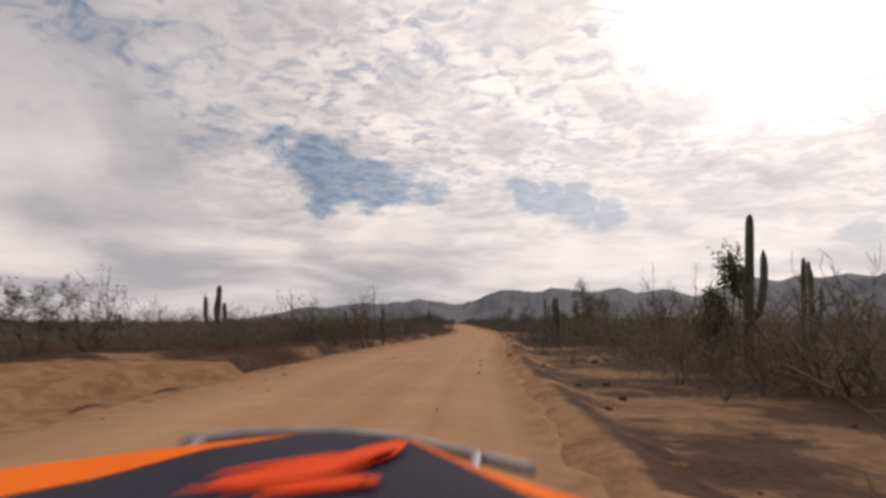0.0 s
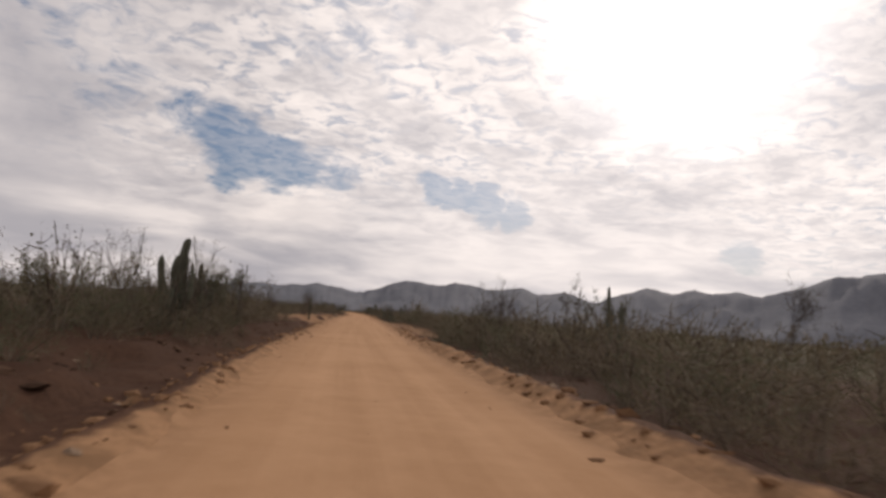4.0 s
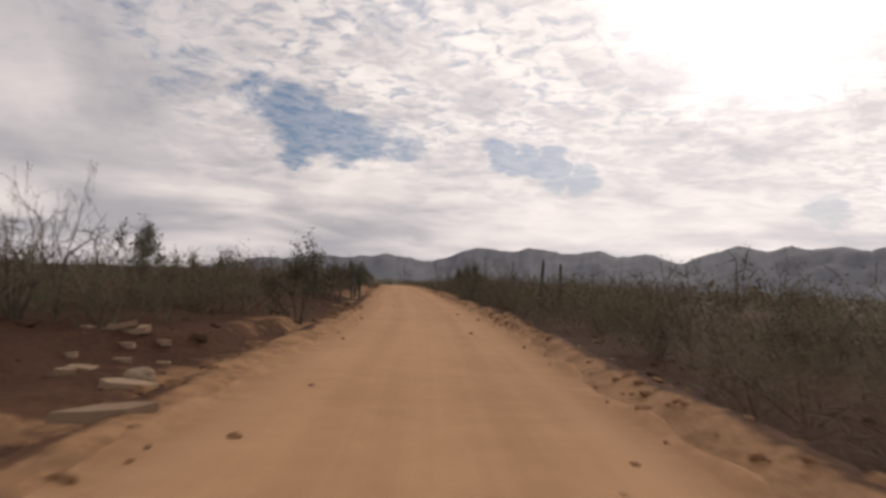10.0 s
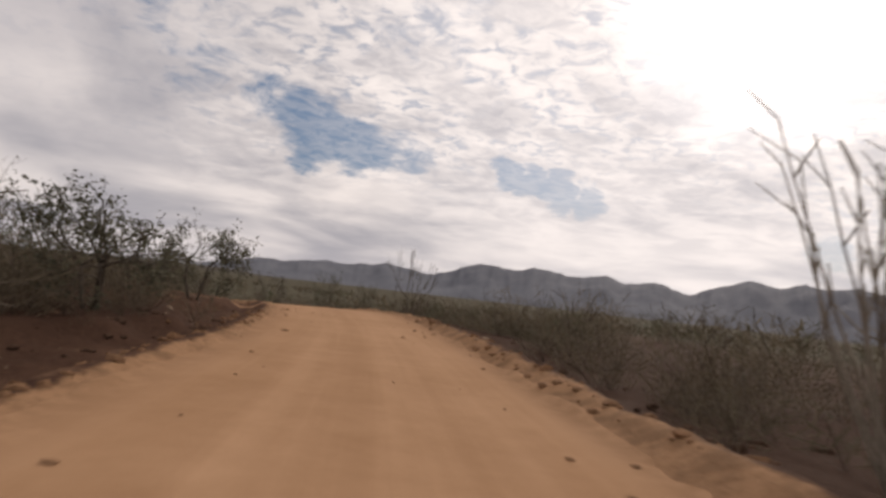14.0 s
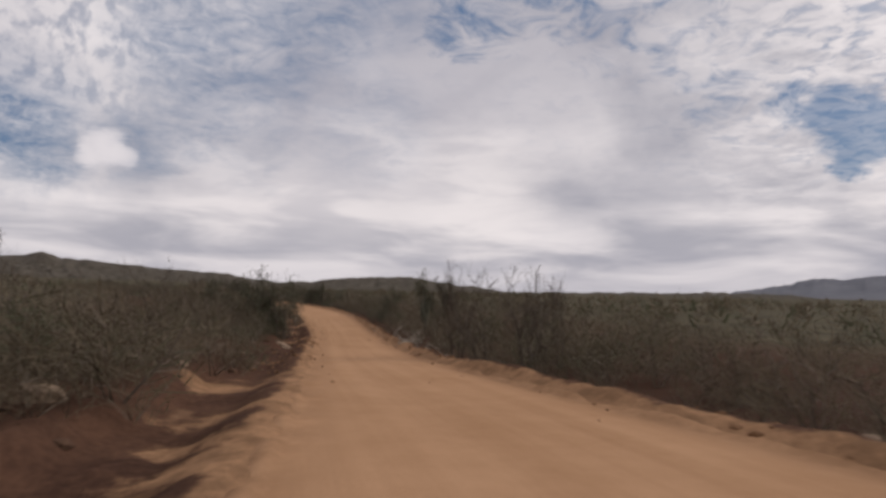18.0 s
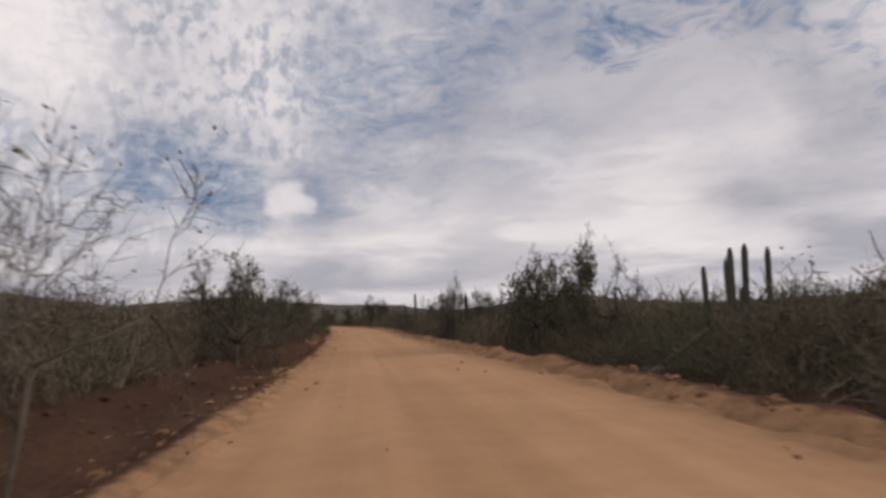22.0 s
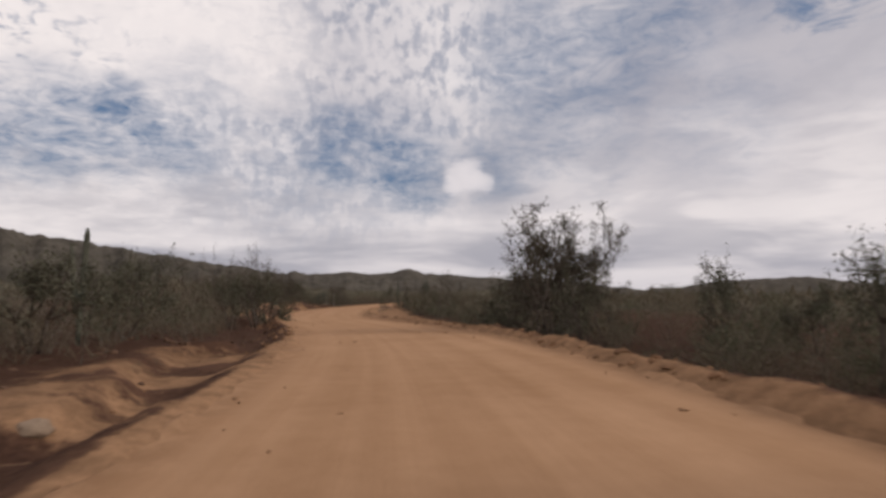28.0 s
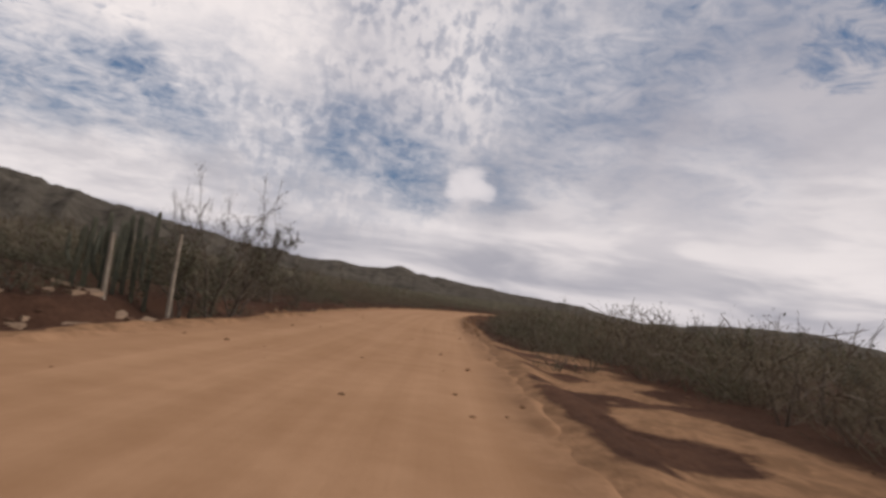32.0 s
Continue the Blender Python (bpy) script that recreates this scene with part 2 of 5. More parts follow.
def road_material():
    m = bpy.data.materials.new("packed_dirt")
    m.use_nodes = True
    net = Net(m.node_tree)
    at = net.add("ShaderNodeNewGeometry").outputs["Position"]
    along = net.add("ShaderNodeUVMap", uv_map="lane").outputs["UV"]
    tracks = net.noise(net.vec("MULTIPLY", along, (1.0, 0.012, 1.0)), 1.6, 4.0, 0.6)
    patch = net.noise(at, 0.35, 5.0, 0.6)
    grit = net.noise(at, 22.0, 5.0, 0.7)
    clump = net.noise(at, 2.2, 6.0, 0.7)
    fac = net.math("ADD", net.math("MULTIPLY", net.span(tracks, 0.3, 0.7), 0.34), net.math("ADD", net.math("MULTIPLY", net.span(patch, 0.3, 0.7), 0.3), net.math("ADD", net.math("MULTIPLY", grit, 0.16), net.math("MULTIPLY", net.span(clump, 0.3, 0.7), 0.2))))
    colour = net.mix(fac, (0.305, 0.170, 0.089), (0.47, 0.283, 0.164))
    edge = net.math("ADD", net.add("ShaderNodeAttribute", attribute_name="edge").outputs["Fac"], net.math("MULTIPLY", net.math("SUBTRACT", clump, 0.5), 1.3))
    loose = net.mix(net.span(clump, 0.3, 0.7), (0.235, 0.132, 0.072), (0.375, 0.22, 0.124))
    colour = net.mix(net.span(edge, -0.75, 0.15), colour, loose)
    b = net.add("ShaderNodeBsdfPrincipled")
    net.set(b, "Base Color", colour)
    b.inputs["Roughness"].default_value, b.inputs["Specular IOR Level"].default_value = 0.95, 0.02
    bn = net.add("ShaderNodeBump")
    bn.inputs["Strength"].default_value, bn.inputs["Distance"].default_value = 0.35, 0.02
    net.link(net.math("ADD", grit, net.math("MULTIPLY", tracks, 2.0)), bn.inputs["Height"])
    net.link(bn.outputs[0], b.inputs["Normal"])
    net.link(b.outputs[0], net.add("ShaderNodeOutputMaterial").inputs[0])
    return m


DIRT = road_material()
EARTH = material("reddish_earth", (0.045, 0.024, 0.017), (0.12, 0.064, 0.04), 0.5, fine=16, bump=0.7, depth=0.05, spread=((0.30, 0.18, 0.105), 0.45, 0.64), spoil=(0.31, 0.178, 0.098))
STONE = material("pale_stone", (0.16, 0.11, 0.078), (0.33, 0.245, 0.172), 3.0, island=0.5)
CLOD = material("dry_earth_clods", (0.12, 0.067, 0.038), (0.29, 0.165, 0.092), 0.8, island=0.5)
CRUST = material("pale_dried_earth", (0.16, 0.105, 0.07), (0.36, 0.26, 0.18), 1.2, island=0.5)
RUBBLE = material("dark_earth_clods", (0.03, 0.018, 0.013), (0.15, 0.09, 0.06), 0.7, island=0.6)
BARK = material("grey_bark", (0.055, 0.043, 0.034), (0.13, 0.108, 0.088), 4.0, bump=0.6)
PALE = material("bleached_bark", (0.16, 0.135, 0.105), (0.34, 0.29, 0.235), 4.0, bump=0.6)
TWIG = material("dry_twigs", (0.064, 0.051, 0.04), (0.195, 0.158, 0.122), 0.8, bump=0.0, island=0.6)
LEAF = material("dull_green_leaves", (0.056, 0.056, 0.040), (0.162, 0.152, 0.104), 0.6, rough=0.7, bump=0.0, island=0.7, thin=0.3)
SCRUB = material("olive_brown_scrub_leaves", (0.071, 0.056, 0.040), (0.22, 0.178, 0.122), 0.12, rough=0.8, bump=0.0, island=0.38, thin=0.25, spread=((0.095, 0.10, 0.062), 0.14, 0.5))
CACTUS = material("cactus_skin", (0.062, 0.067, 0.053), (0.14, 0.136, 0.10), 2.0, rough=0.7, bump=0.4)
# pale blue-grey: the haze of distance is painted into the slope's colour
FAR = material("haze_tinted_mountain_slope", (0.115, 0.12, 0.14), (0.17, 0.175, 0.195), 0.004, bump=0.0)
HILL = material("scrub_covered_hillside", (0.042, 0.036, 0.029), (0.135, 0.118, 0.094), 0.05, fine=7, bump=1.0, depth=1.6)

# ---- the road's line ----
SLOPE_AT, SLOPE_WAY = (-49.1, 366.4), (-0.7300, 0.6834)
SLOPE_FAR = [0.0, 4.6, 9.2, 13.8, 18.5, 23.3, 28.1, 33.1, 38.0, 43.0, 48.0, 53.1, 58.2, 63.5, 68.9, 74.4, 80.0, 85.6, 91.3, 97.1, 102.9, 108.7, 114.6]
SLOPE_DROP = [0.00, -0.02, -0.09, -0.20, -0.38, -0.60, -0.87, -1.17, -1.50, -1.84, -2.13, -2.40, -2.63, -2.86, -3.09, -3.32, -3.55, -3.76, -3.94, -4.08, -4.17, -4.22, -4.23]
ROAD_X = [6.3, 3.5, 0.7, -2.2, -4.3, -5.4, -7.1, -10.0, -13.4, -16.4, -19.4, -22.3, -25.0, -28.0, -31.2, -35.3, -39.4, -43.4, -48.2, -54.8, -65.4, -82.1, -101.6, -121.8, -143.3, -166.1, -189.5, -213.0, -236.5, -260.1, -283.9, -307.9, -332.2, -356.5, -380.7, -404.7, -428.2, -451.6, -474.7, -497.4, -519.7, -541.4, -563.0, -584.4, -605.9, -627.2, -648.6, -669.8, -691.0, -711.8]
ROAD_Y = [-74.7, -49.9, -25.1, -0.2, 24.7, 49.7, 74.7, 99.5, 124.3, 149.1, 173.9, 198.8, 223.6, 248.4, 273.2, 297.9, 322.0, 345.2, 366.7, 386.2, 404.1, 416.7, 427.5, 439.5, 451.3, 461.7, 470.1, 477.9, 485.7, 492.6, 498.5, 503.0, 505.3, 503.9, 505.5, 508.8, 514.2, 519.7, 526.2, 534.1, 543.2, 553.3, 564.0, 574.7, 585.5, 596.5, 607.5, 618.6, 629.8, 640.9]
ROAD_HALF = [2.8, 2.87, 2.93, 3.0, 2.9, 2.62, 2.2, 2.2, 2.3, 2.42, 2.55, 2.42, 2.18, 2.05, 2.16, 2.38, 2.5, 2.54, 2.6, 3.39, 4.6, 3.05, 1.66, 1.74, 2.32, 2.78, 2.42, 2.3, 2.6, 2.63, 2.67, 2.96, 3.22, 2.85, 3.55, 3.45, 3.56, 3.48, 3.41, 3.34, 3.26, 3.19, 3.11, 3.04, 2.97, 2.89, 2.82, 2.75, 2.67, 2.6]

STEP = 0.015  # seconds between two samples of the line


def spread_line(values, step):
    """A smooth line through values one second apart, every step of a second."""
    n = len(values)
    t = np.arange(0, n - 1, step)
    i = np.clip(t.astype(int), 0, n - 2)
    u = t - i
    v = np.array(values)
    p0, p1, p2, p3 = v[np.maximum(i - 1, 0)], v[i], v[i + 1], v[np.minimum(i + 2, n - 1)]
    return 0.5 * (2 * p1 + (p2 - p0) * u + (2 * p0 - 5 * p1 + 4 * p2 - p3) * u ** 2 + (3 * p1 - p0 - 3 * p2 + p3) * u ** 3)


RX, RY, RH = (spread_line(v, STEP) for v in (ROAD_X, ROAD_Y, ROAD_HALF))
TX, TY = np.gradient(RX), np.gradient(RY)
TL = np.hypot(TX, TY)
TX, TY = TX / TL, TY / TL
RS = np.concatenate([[0], np.cumsum(np.hypot(np.diff(RX), np.diff(RY)))])
NX, NY = TY, -TX  # to the right of the way


def lattice(ix, iy, seed):
    h = (ix.astype(np.int64) * 374761393 + iy.astype(np.int64) * 668265263 + seed * 144665) & 0x7FFFFFFF
    h = ((h ^ (h >> 13)) * 1274126177) & 0x7FFFFFFF
    return ((h ^ (h >> 16)) & 0xFFFF) / 65535.0


def rough_field(x, y, size, seed=0):
    """Smooth noise from -1 to 1 with lumps of the given size."""
    x, y = np.asarray(x, float) / size, np.asarray(y, float) / size
    ix, iy = np.floor(x), np.floor(y)
    u, v = x - ix, y - iy
    u, v = u * u * (3 - 2 * u), v * v * (3 - 2 * v)
    a, b = lattice(ix, iy, seed), lattice(ix + 1, iy, seed)
    c, d = lattice(ix, iy + 1, seed), lattice(ix + 1, iy + 1, seed)
    return 2 * ((a * (1 - u) + b * u) * (1 - v) + (c * (1 - u) + d * u) * v) - 1


def beside(x, y):
    """For places: metres past the road's edge (negative on it), side (-1 left, 1 right), metres along it."""
    x, y = np.atleast_1d(np.asarray(x, float)), np.atleast_1d(np.asarray(y, float))
    past, side, along = np.empty(len(x)), np.empty(len(x)), np.empty(len(x))
    for i in range(0, len(x), 20000):
        a, b = x[i:i + 20000, None], y[i:i + 20000, None]
        k = np.argmin((a - RX[None, ::8]) ** 2 + (b - RY[None, ::8]) ** 2, axis=1) * 8
        dx, dy = a[:, 0] - RX[k], b[:, 0] - RY[k]
        across = dx * NX[k] + dy * NY[k]
        ahead = dx * TX[k] + dy * TY[k]
        past[i:i + 20000] = np.hypot(across, np.maximum(np.abs(ahead) - 1.7, 0)) - RH[k]
        side[i:i + 20000] = np.where(across < 0, -1, 1)
        along[i:i + 20000] = RS[k] + dx * TX[k] + dy * TY[k]
    return past, side, along


def ease(v, a, b):
    u = np.clip((v - a) / (b - a), 0, 1)
    return u * u * (3 - 2 * u)


def lie(x, y):
    """The long downhill in the middle of the drive."""
    far = (np.asarray(x) - SLOPE_AT[0]) * SLOPE_WAY[0] + (np.asarray(y) - SLOPE_AT[1]) * SLOPE_WAY[1]
    return np.interp(far, SLOPE_FAR, SLOPE_DROP)


# where the left bank stands higher: from, to (seconds of the drive), metres
BANKS = [(30.6, 33.0, 0.75)]


def height(x, y, past, side, along):
    """The ground's height: a low berm at the edge, a drop on the right, a ledge and a hillside on the left."""
    lump = rough_field(x, y, 0.9, 1) * 0.6 + rough_field(x, y, 0.42, 2) * 0.5
    wide = rough_field(x, y, 5.0, 3)
    u = past
    swell = (1 + 0.45 * rough_field(x, y, 2.6, 6)) * (1 - 0.55 * np.minimum(openness(u * 0.5, side, along), 1))
    bare = np.minimum(openness(u * 0.6, side, along), 1)
    right = 0.23 * swell * np.exp(-((u - 0.58) / 0.36) ** 2) - (0.5 - 0.36 * bare) * ease(u, 0.75, 1.7) + 0.25 * ease(u, 6, 20)
    # the left bank: a small berm, a ditch, then a crumbling step up
    bank = u + 0.9 * rough_field(x, y, 4.3, 7) + 0.35 * rough_field(x, y, 1.3, 10)
    left = 0.12 * swell * np.exp(-((u - 0.45) / 0.33) ** 2) - 0.22 * ease(u, 0.6, 1.3) + 0.34 * ease(bank, 2.1, 2.75) + 0.14 * ease(bank, 4.2, 4.7)
    for t0, t1, rise in BANKS:
        left = left + rise * (0.45 * ease(bank, 1.2, 2.6) + 0.55 * ease(bank, 3.4, 5.6)) * ease(along, stretch(t0) - 9, stretch(t0) + 9) * (1 - ease(along, stretch(t1) - 9, stretch(t1) + 9))
    z = np.where(side > 0, right, left)
    z = z + ease(u, 0.0, 0.8) * (0.085 * lump + 0.11 * wide * ease(u, 0.5, 3)) + 0.35 * rough_field(x, y, 23.0, 4) * ease(u, 5, 25)
    rise = ease(along, 690, 800) * (side < 0)
    rise = rise * (1 - ease(u, 110, 190))
    z = z + rise * (0.05 * np.clip(u - 12, 0, 60) + 0.075 * np.clip(u - 60, 0, 220))
    return np.where(u < 0, 0.004 * rough_field(x, y, 2.5, 5), z) + lie(x, y)


def stretch(seconds):
    """Metres along the road's line at a second of the drive."""
    return float(RS[min(int((seconds + 3) / STEP), len(RS) - 1)])


# open sandy ground: from, to (seconds of the drive), side, reach in metres, amount
OPEN = [(-0.6, 1.8, 1, 8, 0.72), (-0.4, 0.95, -1, 11, 0.95), (0.9, 2.9, -1, 4, 0.7), (2.85, 4.0, 1, 7, 0.95), (6.2, 8.6, -1, 7, 0.85), (6.0, 8.2, 1, 7, 0.75), (8.8, 11, -1, 4, 0.55),
        (12.7, 13.8, 1, 5, 0.65), (11.8, 14.2, -1, 4, 0.7), (15, 16.9, -1, 8, 0.66), (16.9, 17.7, -1, 6, 0.56), (15.2, 16.8, 1, 4, 0.6), (17.8, 18.9, -1, 3.6, 0.9), (19.5, 21.6, -1, 3.2, 0.65), (23.9, 25.2, -1, 3, 0.6),
        (26.8, 27.9, -1, 4, 0.45), (27.9, 28.9, -1, 5, 0.8), (29.8, 33.2, 1, 6, 1.3), (30.3, 32.4, -1, 8.0, 0.78)]


def openness(past, side, along):
    best = np.zeros(np.shape(past))
    for t0, t1, s, reach, amount in OPEN:
        a, c = stretch(t0), stretch(t1)
        best = np.maximum(best, amount * (side == s) * ease(along, a - 4, a + 4) * (1 - ease(along, c - 4, c + 4)) * (1 - ease(past, reach * 0.5, reach)))
    return best


def ground_at(x, y):
    return height(np.atleast_1d(x), np.atleast_1d(y), *beside(x, y))


# ---- meshes from arrays ----
def mesh_of(name, verts, faces, mat, smooth=False):
    """faces: an array with one row of corners a face."""
    me = bpy.data.meshes.new(name)
    verts, faces = np.asarray(verts, np.float32), np.asarray(faces, np.int32)
    n, k = faces.shape
    me.vertices.add(len(verts))
    me.vertices.foreach_set("co", verts.ravel())
    me.loops.add(n * k)
    me.loops.foreach_set("vertex_index", faces.ravel())
    me.polygons.add(n)
    me.polygons.foreach_set("loop_start", np.arange(0, n * k, k, dtype=np.int32))
    me.polygons.foreach_set("loop_total", np.full(n, k, np.int32))
    me.polygons.foreach_set("use_smooth", np.full(n, smooth, dtype=bool))
    me.update(calc_edges=True)
    me.materials.append(mat)
    return me


def part(name, me, parent, label=""):
    ob = new(name, me)
    ob.parent = parent
    return tagged(ob, label)


def grid_faces(rows, cols, keep=None):
    i = np.arange((rows - 1) * cols).reshape(rows - 1, cols)[:, :-1]
    f = np.stack([i, i + 1, i + cols + 1, i + cols], -1).reshape(-1, 4)
    return f if keep is None else f[keep.reshape(-1)]


def strip(offsets_of):
    """Places across the road's line: a row every sample, columns by offsets_of(half widths)."""
    d = offsets_of(RH)
    return RX[:, None] + NX[:, None] * d, RY[:, None] + NY[:, None] * d, d


# ---- ground, road ----
def build_road():
    out = np.concatenate([np.linspace(-1, 1, 13)[None, :] * RH[:, None]], 1)
    d = np.concatenate([-RH[:, None] - [[0.5, 0.36, 0.22, 0.1]], out, RH[:, None] + [[0.1, 0.22, 0.36, 0.5]]], 1)
    x, y = RX[:, None] + NX[:, None] * d, RY[:, None] + NY[:, None] * d
    past = np.abs(d) - RH[:, None]
    # loose dirt spills over the edge unevenly and dips under the berm
    spill = 0.035 + 0.05 * rough_field(x, y, 1.1, 41) + 0.04 * rough_field(x, y, 0.45, 42) - 0.12 * ease(past, 0.15, 0.5)
    z = np.where(past > 0.01, spill, 0.004 * rough_field(x, y, 2.5, 5) + 0.02 * (1 - (d / RH[:, None]) ** 2)) + lie(x, y)
    me = mesh_of("road", np.stack([x, y, z + 0.012], -1).reshape(-1, 3), grid_faces(*x.shape)[:, ::-1], DIRT, True)
    me.attributes.new("edge", "FLOAT", "POINT").data.foreach_set("value", past.ravel().astype(np.float32))
    uv = me.uv_layers.new(name="lane")
    idx = np.empty(len(me.loops), np.int32)
    me.loops.foreach_get("vertex_index", idx)
    lane = np.stack([d.ravel(), np.repeat(RS, d.shape[1])], -1).astype(np.float32)
    uv.data.foreach_set("uv", lane[idx].ravel())
    tagged(new("road", me), "graded tan dirt road with faint tyre tracks", "road", kind="structure")


def build_ground():
    verts, faces, base = [], [], 0
    out = np.array([0, .12, .25, .38, .5, .63, .78, .95, 1.12, 1.3, 1.5, 1.7, 1.9, 2.1, 2.3, 2.5, 2.75, 3.0, 3.3, 3.7, 4.1, 4.5, 5.0, 5.7, 6.6, 8.4, 11, 14, 18, 23, 29])
    for sign in (-1, 1):
        x, y, d = strip(lambda h: sign * (h[:, None] + out[None, :]))
        past = np.abs(d) - RH[:, None]
        z = height(x, y, past, np.full(x.shape, sign), np.repeat(RS[:, None], x.shape[1], 1))
        z[:, 0] = -0.02 + lie(x[:, 0], y[:, 0])
        f = grid_faces(*x.shape)
        verts.append(np.stack([x, y, z], -1).reshape(-1, 3))
        faces.append((f if sign < 0 else f[:, ::-1]) + base)
        base += x.size
    far = 40 * 1.28 ** np.arange(1, 20)
    gx = np.concatenate([-620 - far[::-1], np.arange(-620, 240, 9.0), 240 + far])
    gy = np.concatenate([-150 - far[::-1], np.arange(-150, 780, 9.0), 780 + far])
    x, y = np.meshgrid(gx, gy)
    p, s, a = beside(x.ravel(), y.ravel())
    z = height(x.ravel(), y.ravel(), p, s, a)
    z = np.where(p < 27, z - 0.5, z - 0.05).reshape(x.shape)
    p = p.reshape(x.shape)
    inside = np.maximum.reduce([p[:-1, :-1], p[1:, :-1], p[:-1, 1:], p[1:, 1:]]) < 26
    verts.append(np.stack([x, y, z], -1).reshape(-1, 3))
    faces.append(grid_faces(*x.shape, keep=~inside) + base)
    verts = np.concatenate(verts)
    me = mesh_of("ground", verts, np.concatenate(faces), EARTH, True)
    p, s, a = beside(verts[:, 0], verts[:, 1])
    lumps = 0.7 + 0.75 * rough_field(verts[:, 0], verts[:, 1], 2.3, 8) + 0.45 * rough_field(verts[:, 0], verts[:, 1], 0.8, 9)
    width = np.where(s > 0, 0.62, 0.5) * (1 + 0.2 * rough_field(verts[:, 0], verts[:, 1], 6.0, 12))
    sand = np.maximum(1.15 * (1 - ease(p, 0.0, 1.6 * width)), openness(p, s, a) * lumps)
    litter = ease(p, 0.8, 2.6) * np.maximum(1 - openness(p, s, a), 0) * (1 - ease(p, 10, 30))
    me.attributes.new("brush", "FLOAT", "POINT").data.foreach_set("value", ease(p, 12, 34).astype(np.float32))
    me.attributes.new("litter", "FLOAT", "POINT").data.foreach_set("value", litter.astype(np.float32))
    me.attributes.new("sand", "FLOAT", "POINT").data.foreach_set("value", sand.astype(np.float32))
    tagged(new("ground", me), "reddish-brown stony desert ground with sandy patches", "ground", kind="structure")


build_road()
build_ground()


def ridge(name, label, eye, line, radius, depth, mat, seed, grain):
    """A chain of hills round eye: line gives azimuth and elevation of its crest in degrees."""
    az = np.linspace(line[0][0], line[-1][0], int(abs(line[-1][0] - line[0][0]) * 9))
    el = np.interp(az, [a for a, e in line], [e for a, e in line])
    el = el + grain * (rough_field(az, az * 0, 1.7, seed) + 0.7 * rough_field(az, az * 0, 0.6, seed + 1) + 0.5 - 0.9 * np.abs(rough_field(az, az * 0, 0.8, seed + 2)) + 0.35 * rough_field(az, az * 0, 0.28, seed + 3))
    across = np.linspace(-1, 1, 21)
    a = np.radians(az)[:, None]
    r = radius + depth * across[None, :]
    crest = np.tan(np.radians(np.maximum(el, 0.05)))[:, None] * radius
    x, y = eye[0] - np.sin(a) * r, eye[1] + np.cos(a) * r
    shape = np.clip(1 - np.abs(across) ** 1.25, 0, 1)[None, :]
    z = crest * shape * (1 + (1 - shape ** 3) * (0.2 * rough_field(x, y, radius * 0.03, seed + 5) + 0.3 * (0.3 - np.abs(rough_field(x, y, radius * 0.022, seed + 6))) + 0.1 * rough_field(x, y, radius * 0.008, seed + 7))) - 9
    me = mesh_of(name, np.stack([x, y, z], -1).reshape(-1, 3), grid_faces(*x.shape)[:, ::-1], mat, True)
    tagged(new(name, me), label, "mountain", kind="structure")


ridge("backdrop_mountain_range", "mountain range on the horizon, tinted blue-grey to stand for haze", (-20, 190), [(-80, 0), (-70, 3), (-55, 3), (-40, 5.2), (-34, 5.6), (-30.8, 5.2), (-28.5, 4.2), (-26, 3.5), (-24.1, 3.8), (-22.2, 3.4),
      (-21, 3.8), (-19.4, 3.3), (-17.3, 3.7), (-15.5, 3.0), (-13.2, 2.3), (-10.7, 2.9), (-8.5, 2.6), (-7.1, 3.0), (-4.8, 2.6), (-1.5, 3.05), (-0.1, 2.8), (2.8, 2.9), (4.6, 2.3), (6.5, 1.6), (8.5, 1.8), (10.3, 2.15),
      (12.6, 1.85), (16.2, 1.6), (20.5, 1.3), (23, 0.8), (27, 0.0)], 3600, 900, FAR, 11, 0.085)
ridge("backdrop_hills", "low grey-brown hills beyond the scrub", (-90, 400), [(18, 0.0), (22, 0.4), (27, 0.45), (31, 0.3), (37, 0.3), (43, 0.1), (45.5, 0.5), (47.5, 0.65), (49, 0.9), (51.3, 1.3), (54.8, 1.2), (56.7, 1.0),
      (60.2, 0.7), (62, 0.55), (66, 1.1), (71.3, 1.5), (75.5, 1.8), (77.9, 2.0), (79.1, 2.4), (80.2, 2.1), (82.1, 2.0), (83.4, 2.2), (86.7, 2.1), (96, 2.4), (110, 2.6), (150, 2.0), (165, 0)], 2200, 600, HILL, 23, 0.06)
ridge("backdrop_hillside", "brush-covered hillside rising beside the road", (-340, 505), [(66, 0.0), (70, 0.7), (75, 1.4), (80, 2.15), (89, 2.6), (97, 3.6), (104, 4.8), (111, 5.9), (118, 7.2), (123, 7.6), (140, 6.0), (160, 3.0), (175, 0)], 700, 300, HILL, 31, 0.12)

